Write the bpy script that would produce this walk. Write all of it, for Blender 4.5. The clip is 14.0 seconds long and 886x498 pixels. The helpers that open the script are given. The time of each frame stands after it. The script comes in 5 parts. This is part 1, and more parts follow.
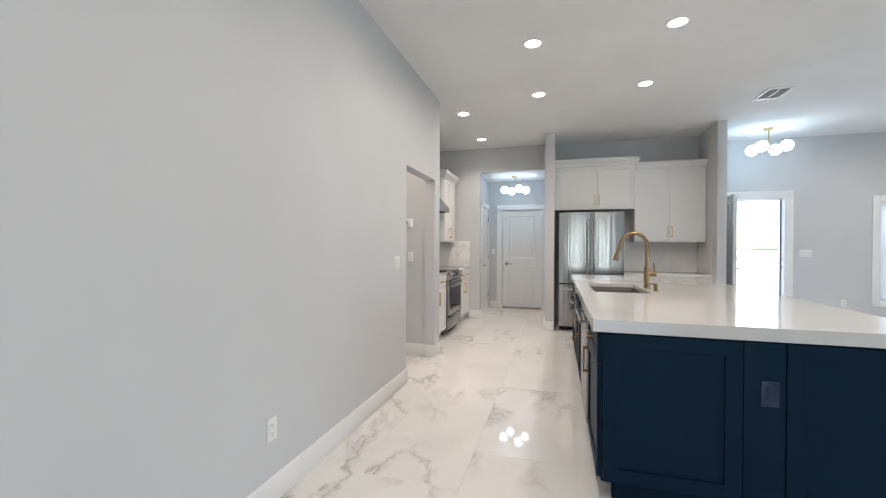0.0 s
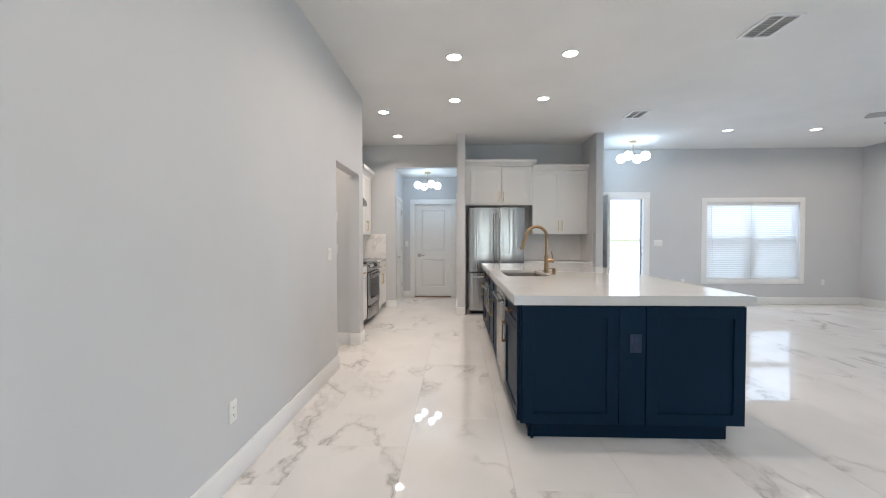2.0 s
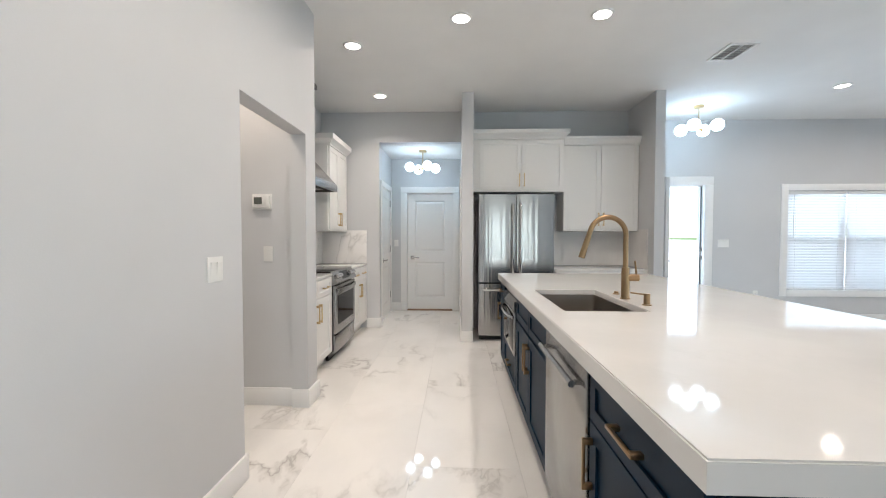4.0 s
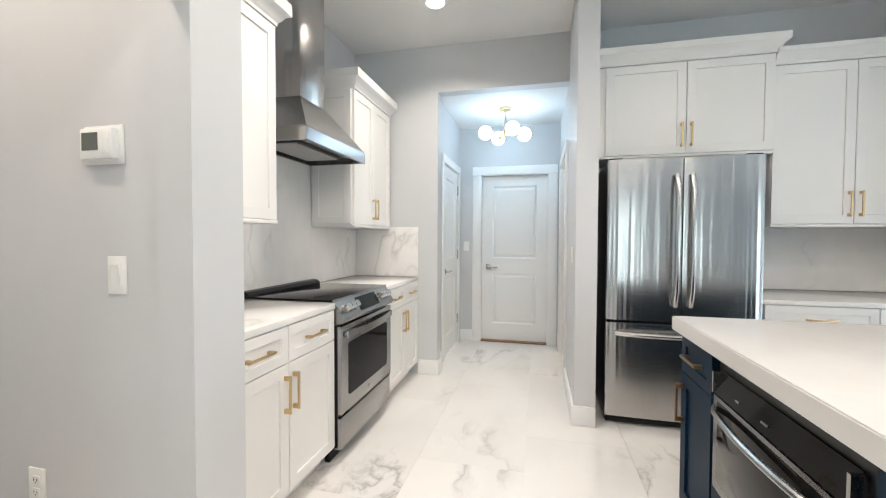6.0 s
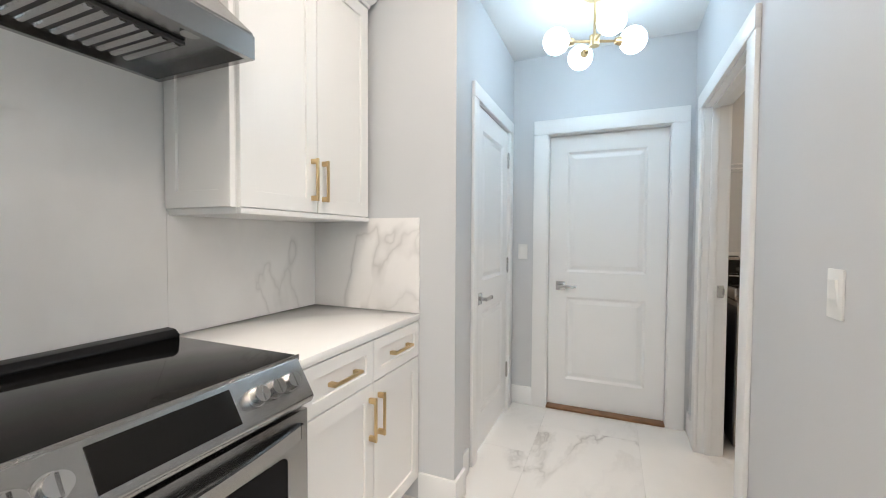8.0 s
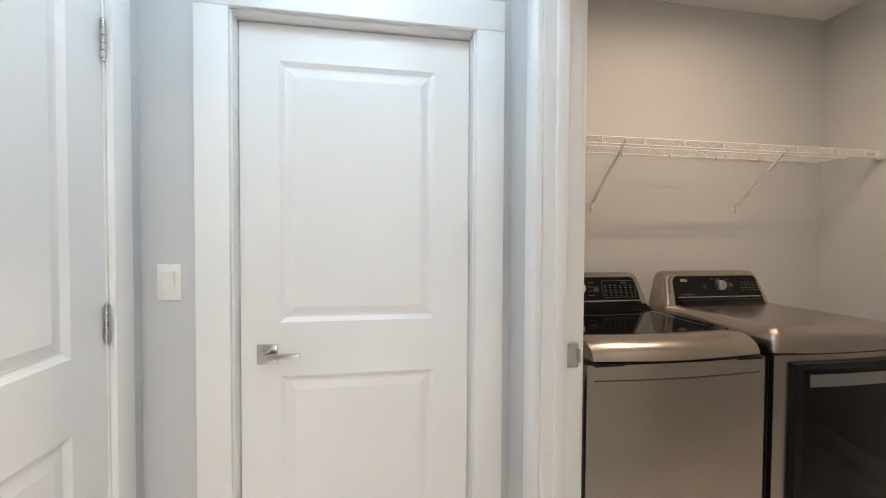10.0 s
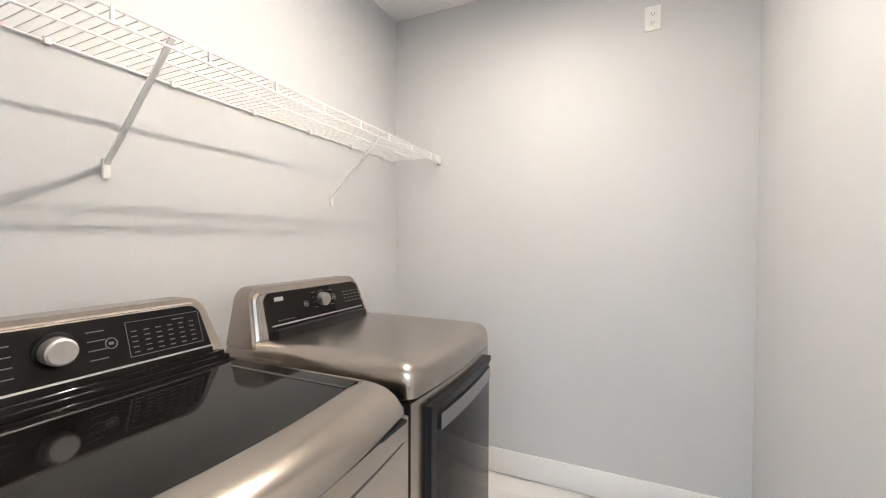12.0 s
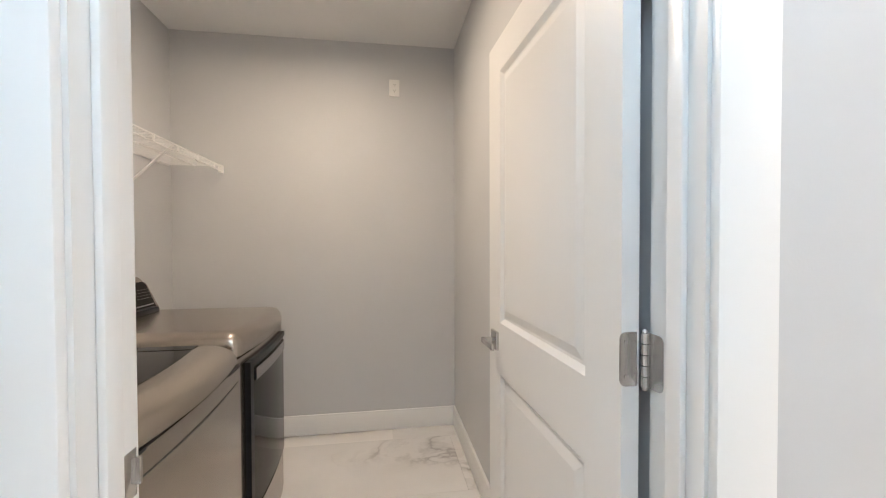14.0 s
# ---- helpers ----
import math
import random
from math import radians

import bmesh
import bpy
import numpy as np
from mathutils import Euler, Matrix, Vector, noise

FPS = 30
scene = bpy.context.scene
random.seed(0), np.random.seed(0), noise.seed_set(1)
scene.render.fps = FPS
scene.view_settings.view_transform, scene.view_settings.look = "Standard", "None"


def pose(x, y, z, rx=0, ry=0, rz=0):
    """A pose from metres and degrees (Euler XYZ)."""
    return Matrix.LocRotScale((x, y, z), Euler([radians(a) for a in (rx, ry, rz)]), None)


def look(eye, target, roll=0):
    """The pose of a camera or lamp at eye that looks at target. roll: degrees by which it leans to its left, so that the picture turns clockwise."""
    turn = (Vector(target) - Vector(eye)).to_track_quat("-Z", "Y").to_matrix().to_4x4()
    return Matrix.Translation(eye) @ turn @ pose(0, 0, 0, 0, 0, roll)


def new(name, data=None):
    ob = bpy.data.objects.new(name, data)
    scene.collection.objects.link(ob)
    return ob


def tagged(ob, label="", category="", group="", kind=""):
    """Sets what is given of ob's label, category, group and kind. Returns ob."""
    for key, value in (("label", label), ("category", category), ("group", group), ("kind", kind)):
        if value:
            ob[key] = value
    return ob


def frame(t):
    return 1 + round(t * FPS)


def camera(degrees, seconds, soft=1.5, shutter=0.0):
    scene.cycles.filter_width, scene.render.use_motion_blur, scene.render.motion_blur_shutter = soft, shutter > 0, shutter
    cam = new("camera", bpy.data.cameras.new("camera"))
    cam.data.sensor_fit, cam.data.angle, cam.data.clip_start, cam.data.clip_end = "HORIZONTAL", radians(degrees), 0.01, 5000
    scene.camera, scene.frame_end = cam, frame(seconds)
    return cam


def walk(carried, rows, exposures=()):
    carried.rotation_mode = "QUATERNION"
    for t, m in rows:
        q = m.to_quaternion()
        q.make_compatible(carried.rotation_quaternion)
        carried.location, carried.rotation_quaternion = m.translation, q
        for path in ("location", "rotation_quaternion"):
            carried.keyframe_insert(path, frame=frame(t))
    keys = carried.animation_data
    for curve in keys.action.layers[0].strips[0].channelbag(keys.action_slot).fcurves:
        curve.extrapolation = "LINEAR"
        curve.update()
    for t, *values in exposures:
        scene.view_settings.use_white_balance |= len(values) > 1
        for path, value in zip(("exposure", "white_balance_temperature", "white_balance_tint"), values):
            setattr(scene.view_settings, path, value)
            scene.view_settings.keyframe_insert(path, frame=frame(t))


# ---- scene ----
cam = camera(96.1, 14.0, 1.1)
PATH = [
    (0, (0.518, 0.558, 1.278), (-0.033, 2.48, 1.263), 0.2),
    (0.5, (0.423, 0.321, 1.266), (0.159, 2.303, 1.25), 0.0),
    (1, (0.345, 0.136, 1.259), (0.216, 2.132, 1.239), -0.1),
    (1.5, (0.325, 0.083, 1.264), (0.24, 2.08, 1.228), -0.1),
    (2, (0.338, 0.192, 1.265), (0.267, 2.19, 1.216), -0.1),
    (2.5, (0.353, 0.535, 1.284), (0.294, 2.533, 1.221), -0.0),
    (4.8, (0.202, 2.847, 1.276), (0.103, 4.843, 1.213), 0.1),
    (5, (0.18, 3.046, 1.266), (0.048, 5.041, 1.208), 0.2),
    (5.5, (0.123, 3.526, 1.269), (-0.148, 5.507, 1.211), 0.2),
    (6, (0.091, 4.016, 1.265), (-0.372, 5.961, 1.21), 0.2),
    (6.5, (0.022, 4.468, 1.248), (-0.636, 6.356, 1.2), 0.3),
    (7, (-0.017, 4.921, 1.25), (-0.849, 6.738, 1.202), 0.3),
    (9.3, (-0.256, 6.98, 1.304), (-0.542, 8.958, 1.233), 0.6),
    (9.5, (-0.231, 7.138, 1.303), (-0.358, 9.132, 1.237), 0.6),
    (10, (-0.136, 7.502, 1.303), (0.2, 9.473, 1.255), 0.3),
    (10.5, (0.046, 7.79, 1.319), (0.838, 9.625, 1.261), 0.4),
    (11, (0.227, 8.005, 1.31), (1.446, 9.59, 1.258), -0.0),
    (11.5, (0.362, 8.168, 1.312), (1.929, 9.41, 1.256), 0.2),
    (12, (0.431, 8.245, 1.299), (2.252, 9.072, 1.258), 0.2),
    (12.5, (0.372, 8.279, 1.296), (2.309, 8.774, 1.261), 0.0),
    (13, (0.225, 8.312, 1.307), (2.211, 8.541, 1.27), -0.3),
    (13.5, (-0.009, 8.281, 1.304), (1.991, 8.28, 1.271), -0.2),
    (14, (-0.193, 8.216, 1.302), (1.785, 7.918, 1.265), -0.2),
]
EXPOSURES = [(0, 2.06, 6400, 14), (2.0, 2.03, 6420, 15), (2.5, 2.1, 6420, 15), (5, 2.25, 6320, 12), (5.5, 2.5, 6300, 12), (6, 2.58, 6250, 11), (7, 2.48, 6240, 12), (9.3, 2.62, 6480, 12),
             (10, 2.74, 6560, 14), (10.5, 2.93, 6650, 15), (11, 3.13, 6450, 14), (11.5, 3.45, 6100, 12), (12, 3.86, 5520, 10), (12.5, 3.84, 5460, 9), (13, 3.66, 5440, 9), (13.5, 3.32, 5960, 11), (14, 3.16, 6200, 13)]
walk(cam, [(t, look(eye, target, roll)) for t, eye, target, roll in PATH], EXPOSURES)

import functools

# ---- world and light ----
world = bpy.data.worlds.new("world")
scene.world = world
world.use_nodes = True
wn = world.node_tree.nodes
sky = wn.new("ShaderNodeTexSky")
sky.sky_type, sky.sun_disc = "NISHITA", False
sky.sun_elevation, sky.sun_rotation = radians(44), radians(257)
world.node_tree.links.new(sky.outputs[0], wn["Background"].inputs[0])
wn["Background"].inputs[1].default_value = 0.12
sun = new("sun", bpy.data.lights.new("sun", "SUN"))
sun.data.energy, sun.data.angle, sun.data.color = 3.0, radians(0.5), (1.0, 0.95, 0.88)
sun.matrix_world = look((-16, 0, 18), (2, 4, 0))


def area_lamp(name, eye, target, w, h, power, colour):
    lamp = new(name, bpy.data.lights.new(name, "AREA"))
    lamp.data.shape, lamp.data.size, lamp.data.size_y = "RECTANGLE", w, h
    lamp.data.energy, lamp.data.color = power, colour
    lamp.matrix_world = look(eye, target)
    return lamp


DAY = (0.68, 0.86, 1.0)
WARM = (1.0, 0.875, 0.74)
area_lamp("daylight_patio", (1.8, -4.05, 1.1), (1.8, 4, 1.0), 1.7, 1.95, 6, DAY)
# Added fill from an unseen side opening, to brighten the long wall.
area_lamp("unseen_side_fill", (8.12, 0.8, 1.1), (0, 0.8, 1.0), 3.5, 1.95, 17, DAY)
area_lamp("daylight_window", (6.03, 8.20, 1.22), (6.03, 2, 0.9), 1.66, 1.4, 7.0, DAY)
area_lamp("daylight_entry", (3.5, 8.20, 1.05), (3.5, 2, 0.8), 0.85, 1.9, 3, DAY)


# ---- materials ----
def mat_base(name, colour, rough=0.5, metal=0.0, spec=0.5):
    m = bpy.data.materials.new(name)
    m.use_nodes = True
    b = m.node_tree.nodes["Principled BSDF"]
    b.inputs["Base Color"].default_value = (*colour, 1)
    b.inputs["Roughness"].default_value = rough
    b.inputs["Metallic"].default_value = metal
    b.inputs["Specular IOR Level"].default_value = spec
    return m, m.node_tree, b


def node(nt, kind, **values):
    n = nt.nodes.new(kind)
    for key, v in values.items():
        n.inputs[key.replace("_", " ")].default_value = v
    return n


def sheet_waves(m, strength=0.7):
    """Faint upright waviness of thin steel sheet."""
    nt = m.node_tree
    b = nt.nodes["Principled BSDF"]
    bumped(nt, b, world_noise(nt, 1.0, 1.0, (26, 26, 0.5)), strength, 0.004)
    return m


def bumped(nt, b, height, strength, distance):
    bump = node(nt, "ShaderNodeBump", Strength=strength, Distance=distance)
    nt.links.new(height, bump.inputs["Height"])
    nt.links.new(bump.outputs[0], b.inputs["Normal"])


def world_noise(nt, scale, detail=3.0, stretch=None):
    co = nt.nodes.new("ShaderNodeTexCoord")
    src = co.outputs["Object"]
    if stretch:
        mp = nt.nodes.new("ShaderNodeMapping")
        mp.inputs["Scale"].default_value = stretch
        nt.links.new(src, mp.inputs[0])
        src = mp.outputs[0]
    n = node(nt, "ShaderNodeTexNoise", Scale=scale, Detail=detail)
    nt.links.new(src, n.inputs["Vector"])
    return n.outputs["Fac"]


def ramp(nt, fac, stops):
    r = nt.nodes.new("ShaderNodeValToRGB")
    e = r.color_ramp.elements
    while len(e) < len(stops):
        e.new(0.5)
    for el, (p, c) in zip(e, stops):
        el.position, el.color = p, (*c, 1)
    nt.links.new(fac, r.inputs[0])
    return r.outputs[0]


def paint(name, colour, rough=0.5, relief=0.12, vary=0.03, scale=1.3, grain=180.0):
    """Rolled paint: a fine orange-peel relief and a faint unevenness of tone."""
    m, nt, b = mat_base(name, colour, rough)
    lo = tuple(c * (1 - vary) for c in colour)
    hi = tuple(min(1, c * (1 + vary)) for c in colour)
    nt.links.new(ramp(nt, world_noise(nt, scale), [(0.3, lo), (0.7, hi)]), b.inputs["Base Color"])
    bumped(nt, b, world_noise(nt, grain, 2.0), relief, 0.002)
    return m


def brushed(name, colour, rough=0.28, stretch=(1, 1, 60), metal=1.0):
    """Brushed metal, with its grain across the stretched axis."""
    m, nt, b = mat_base(name, colour, rough, metal)
    f = world_noise(nt, 30.0, 3.0, stretch)
    nt.links.new(ramp(nt, f, [(0.3, (rough * 0.93,) * 3), (0.75, (rough * 1.08,) * 3)]), b.inputs["Roughness"])
    lo, hi = tuple(c * 0.985 for c in colour), tuple(min(1, c * 1.01) for c in colour)
    nt.links.new(ramp(nt, f, [(0.3, lo), (0.7, hi)]), b.inputs["Base Color"])
    return m


def marble(name, base, vein, rough, scale, amount, per_piece=False, streak=(1, 1, 1), sparse=(0.51, 0.67), width=1.0, wild=0.8, detail=6.0, cloudy=0.93):
    """Polished stone: broken grey veins from folded noise over a faint cloud."""
    m, nt, b = mat_base(name, base, rough)
    co = nt.nodes.new("ShaderNodeTexCoord")
    mp = nt.nodes.new("ShaderNodeMapping")
    mp.inputs["Scale"].default_value = streak
    mp.inputs["Rotation"].default_value = (0.3, 0.2, 0.6)
    nt.links.new(co.outputs["Object"], mp.inputs[0])
    src = mp.outputs[0]
    if per_piece:
        info = nt.nodes.new("ShaderNodeObjectInfo")
        mul = nt.nodes.new("ShaderNodeVectorMath")
        mul.operation = "MULTIPLY_ADD"
        mul.inputs[1].default_value = (37.0, 91.0, 53.0)
        nt.links.new(info.outputs["Random"], mul.inputs[0])
        nt.links.new(src, mul.inputs[2])
        src = mul.outputs[0]
    warp = node(nt, "ShaderNodeTexNoise", Scale=scale * 0.9, Detail=5.0, Roughness=0.6)
    nt.links.new(src, warp.inputs["Vector"])
    add = nt.nodes.new("ShaderNodeVectorMath")
    add.operation = "MULTIPLY_ADD"
    add.inputs[1].default_value = (wild / scale,) * 3
    nt.links.new(warp.outputs["Color"], add.inputs[0])
    nt.links.new(src, add.inputs[2])
    n1 = node(nt, "ShaderNodeTexNoise", Scale=scale, Detail=detail, Roughness=0.55, Distortion=0.4)
    nt.links.new(add.outputs[0], n1.inputs["Vector"])
    # a vein runs where the noise crosses its middle value
    sub = nt.nodes.new("ShaderNodeMath")
    sub.operation = "SUBTRACT"
    sub.inputs[1].default_value = 0.5
    nt.links.new(n1.outputs["Fac"], sub.inputs[0])
    ab = nt.nodes.new("ShaderNodeMath")
    ab.operation = "ABSOLUTE"
    nt.links.new(sub.outputs[0], ab.inputs[0])
    line = ramp(nt, ab.outputs[0], [(0.0, (1, 1, 1)), (0.009 * width, (0.45, 0.45, 0.45)), (0.035 * width, (0, 0, 0))])
    patch = node(nt, "ShaderNodeTexNoise", Scale=scale * 0.85, Detail=2.0)
    nt.links.new(src, patch.inputs["Vector"])
    mask = ramp(nt, patch.outputs["Fac"], [(sparse[0], (0, 0, 0)), (sparse[1], (1, 1, 1))])
    mult = nt.nodes.new("ShaderNodeMath")
    mult.operation = "MULTIPLY"
    nt.links.new(line, mult.inputs[0])
    nt.links.new(mask, mult.inputs[1])
    mul2 = nt.nodes.new("ShaderNodeMath")
    mul2.operation = "MULTIPLY"
    mul2.inputs[1].default_value = amount
    nt.links.new(mult.outputs[0], mul2.inputs[0])
    cloud = node(nt, "ShaderNodeTexNoise", Scale=scale * 1.6, Detail=4.0)
    nt.links.new(add.outputs[0], cloud.inputs["Vector"])
    tone = ramp(nt, cloud.outputs["Fac"], [(0.35, tuple(c * cloudy for c in base)), (0.6, base)])
    mix = nt.nodes.new("ShaderNodeMix")
    mix.data_type = "RGBA"
    nt.links.new(mul2.outputs[0], mix.inputs["Factor"])
    nt.links.new(tone, mix.inputs["A"])
    mix.inputs["B"].default_value = (*vein, 1)
    nt.links.new(mix.outputs["Result"], b.inputs["Base Color"])
    return m


def glow(name, colour, strength):
    m, nt, b = mat_base(name, (0.9, 0.9, 0.9), 0.4)
    b.inputs["Emission Color"].default_value = (*colour, 1)
    b.inputs["Emission Strength"].default_value = strength
    return m


WALL = paint("wall_paint", (0.592, 0.600, 0.610), 0.55, 0.10, 0.025)
CEIL = paint("ceiling_paint", (0.77, 0.77, 0.76), 0.8, 0.25, 0.03, 1.5, 90.0)
TRIM = paint("white_trim_paint", (0.82, 0.82, 0.81), 0.32, 0.02, 0.02)
CABW = paint("white_cabinet_paint", (0.80, 0.79, 0.77), 0.35, 0.02, 0.02)
NAVY = paint("navy_cabinet_paint", (0.0008, 0.0145, 0.035), 0.45, 0.03, 0.08)
TILE = marble("marble_tile", (0.80, 0.78, 0.75), (0.20, 0.18, 0.165), 0.03, 1.45, 0.58, True, (1.0, 0.62, 1.0), (0.49, 0.65), 1.15)
TILE.node_tree.nodes["Principled BSDF"].inputs["Specular IOR Level"].default_value = 0.75
GROUT = paint("pale_grout", (0.74, 0.72, 0.69), 0.8)
ISLAND_QUARTZ = marble("island_quartz", (0.64, 0.63, 0.61), (0.45, 0.44, 0.42), 0.055, 1.1, 0.22)
QUARTZ = marble("white_quartz", (0.80, 0.79, 0.77), (0.42, 0.41, 0.39), 0.10, 1.1, 0.45, False, (1, 1, 1), (0.42, 0.60), 1.3, 0.4, 3.0, 0.92)
SPLASH = marble("marble_splash", (0.82, 0.80, 0.78), (0.36, 0.34, 0.32), 0.10, 1.25, 0.44, False, (1, 1.2, 0.75), (0.43, 0.62), 0.6, 0.5, 3.5, 0.89)
STEEL = sheet_waves(brushed("stainless_steel", (0.52, 0.505, 0.49), 0.22), 0.9)
STEEL_H = brushed("stainless_steel_level", (0.36, 0.352, 0.345), 0.26, (1, 60, 60))
DARKSTEEL = brushed("dark_stainless", (0.16, 0.16, 0.165), 0.32)
BRONZE_METAL, _, _ = mat_base("champagne_steel", (0.44, 0.395, 0.35), 0.26, 1.0)
NAVY.node_tree.nodes["Principled BSDF"].inputs["Specular IOR Level"].default_value = 0.13
BRASS = brushed("champagne_brass", (0.66, 0.49, 0.27), 0.30)
GOLD_DARK = brushed("brushed_bronze", (0.31, 0.205, 0.115), 0.33)
CHROME = brushed("satin_nickel", (0.55, 0.54, 0.53), 0.18)
DRYER_DIAL = brushed("dark_satin_dial", (0.40, 0.385, 0.365), 0.36)
DIAL = brushed("pale_satin_dial", (0.80, 0.77, 0.73), 0.42)
BLACKGLASS, _, _ = mat_base("black_glass", (0.008, 0.0075, 0.007), 0.05, 0.0, 0.15)
OVEN_GLASS, _, _ = mat_base("oven_glass", (0.008, 0.008, 0.009), 0.06, 0.0, 0.09)
BLACK, _, _ = mat_base("black_plastic", (0.010, 0.010, 0.011), 0.35, 0.0, 0.25)
RUBBER = paint("dark_gasket", (0.02, 0.02, 0.02), 0.7)
PLASTIC = paint("white_plastic", (0.80, 0.80, 0.78), 0.35, 0.0, 0.01)
VENT_GREY = paint("vent_grey", (0.36, 0.36, 0.36), 0.7)
SLOT = paint("dark_slot", (0.05, 0.05, 0.05), 0.6)
LCD_RECESS_GREY = paint("display_and_recess_shade_grey", (0.10, 0.11, 0.10), 0.2)
PALE_PRINT = paint("pale_print", (0.15, 0.15, 0.145), 0.5)
BULB = glow("lit_globe", (0.63, 0.845, 1.0), 2.75)
DOWNLIGHT = glow("lit_lens", (1.0, 0.92, 0.82), 4.0)
WOOD = paint("oak_threshold", (0.22, 0.11, 0.05), 0.4, 0.1, 0.2, 12.0)


# ---- mesh helpers ----
def box(bm, x0, y0, z0, x1, y1, z1, bevel=0.0, seg=2):
    r = bmesh.ops.create_cube(bm, size=1.0)
    vs = r["verts"]
    bmesh.ops.scale(bm, verts=vs, vec=(abs(x1 - x0), abs(y1 - y0), abs(z1 - z0)))
    bmesh.ops.translate(bm, verts=vs, vec=((x0 + x1) / 2, (y0 + y1) / 2, (z0 + z1) / 2))
    if bevel:
        es = list({e for v in vs for e in v.link_edges})
        bmesh.ops.bevel(bm, geom=es, offset=bevel, segments=seg, profile=0.5, affect="EDGES")
    return bm


def boxes(*bs, bevel=0.0):
    bm = bmesh.new()
    for b in bs:
        box(bm, *b, bevel=bevel)
    return bm


def cyl(bm, p, q, r, r2=None, seg=20):
    p, q = Vector(p), Vector(q)
    m = Matrix.Translation((p + q) / 2) @ (q - p).to_track_quat("Z", "Y").to_matrix().to_4x4()
    bmesh.ops.create_cone(bm, cap_ends=True, segments=seg, radius1=r, radius2=r if r2 is None else r2, depth=(q - p).length, matrix=m)
    return bm


def ball(bm, c, r, seg=24):
    bmesh.ops.create_uvsphere(bm, u_segments=seg, v_segments=seg // 2, radius=r, matrix=Matrix.Translation(c))
    return bm


def prism(bm, outline, axis, a, b):
    """Extrudes a closed outline of 2D points along axis from a to b."""
    def place(u, v, w):
        return {"x": (w, u, v), "y": (u, w, v), "z": (u, v, w)}[axis]
    lo = [bm.verts.new(place(u, v, a)) for u, v in outline]
    hi = [bm.verts.new(place(u, v, b)) for u, v in outline]
    n = len(outline)
    fs = [bm.faces.new(lo), bm.faces.new(hi[::-1])]
    for i in range(n):
        fs.append(bm.faces.new((lo[i], hi[i], hi[(i + 1) % n], lo[(i + 1) % n])))
    bmesh.ops.recalc_face_normals(bm, faces=fs)
    return bm


def sweep(bm, pts, r, seg=10):
    """A round bar through points."""
    pts = [Vector(p) for p in pts]
    rings = []
    for i, p in enumerate(pts):
        d = (pts[min(i + 1, len(pts) - 1)] - pts[max(i - 1, 0)]).normalized()
        up = Vector((0, 0, 1)) if abs(d.z) < 0.9 else Vector((0, 1, 0))
        u = d.cross(up).normalized()
        v = d.cross(u)
        rings.append([bm.verts.new(p + r * (math.cos(2 * math.pi * k / seg) * u + math.sin(2 * math.pi * k / seg) * v)) for k in range(seg)])
    # keep neighbouring rings in step
    for a, b in zip(rings, rings[1:]):
        off = min(range(seg), key=lambda o: (a[0].co - b[o].co).length)
        b[:] = b[off:] + b[:off]
        if (a[1].co - b[1].co).length > (a[1].co - b[-1].co).length:
            b[1:] = b[:0:-1]
        for k in range(seg):
            bm.faces.new((a[k], a[(k + 1) % seg], b[(k + 1) % seg], b[k]))
    bm.faces.new(rings[0])
    bm.faces.new(rings[-1])
    bmesh.ops.recalc_face_normals(bm, faces=bm.faces[:])
    return bm


def mesh_of(name, bm, material, smooth=None):
    me = bpy.data.meshes.new(name)
    bm.to_mesh(me)
    bm.free()
    me.materials.append(material)
    if smooth:
        me.shade_smooth()
        me.set_sharp_from_angle(angle=radians(smooth))
    return me


def part(name, bm, material, parent, label="", smooth=35):
    ob = new(name, mesh_of(name, bm, material, smooth))
    ob.parent = parent
    return tagged(ob, label)


def thing(name, label, category, m, group="", kind=""):
    ob = new(name)
    ob.empty_display_size = 0.05
    ob.matrix_world = m
    return tagged(ob, label, category, group, kind)


def solid(name, bm, material, label, category, group="", kind="", smooth=35):
    return tagged(new(name, mesh_of(name, bm, material, smooth)), label, category, group, kind)


def structure(name, bm, material, label, category, smooth=None):
    return solid(name, bm, material, label, category, kind="structure", smooth=smooth)

# ---- the plan ----
H = 3.0        # main ceiling
HL = 2.655     # laundry ceiling
HH = 2.605     # hall ceiling
XL = -0.835    # long wall
XK = -1.62     # kitchen wall behind the range
YE = 7.55      # kitchen end wall
XH = -0.85     # hall, left
XR = 0.338     # hall, right
YG = 8.87      # hall, far end
YF = 8.08      # front wall of the great room
XE = 8.05      # far side wall of the great room
YB = -4.0      # wall behind
LX0, LX1, LY0, LY1 = 0.454, 2.585, 7.715, 9.55  # laundry
OP0, OP1 = 4.035, 4.925                          # passage opening
LD0, LD1 = 7.720, 8.598                          # laundry door opening
DOORH = 2.045

structure("wall_west", boxes((XL - 0.12, YB, 0, XL, OP0, H), (XL - 0.12, OP0, 2.035, XL, OP1, H), (XL - 0.12, OP1, 0, XL, 5.12, H)),
          WALL, "long pale grey painted wall with a cased passage opening", "wall")
structure("wall_passage", boxes((-1.92, 4.955, 0, XL - 0.12, 5.12, H)), WALL, "pale grey wall of the side passage", "wall")
structure("wall_passage_end", boxes((-1.92, 2.6, 0, -1.80, 4.955, H), (-1.80, 2.6, 0, XL - 0.12, 2.72, H)), WALL, "pale grey walls closing the side passage", "wall")
structure("wall_kitchen", boxes((XK - 0.12, 5.12, 0, XK, YE + 0.12, H)), WALL, "pale grey kitchen wall behind the range", "wall")
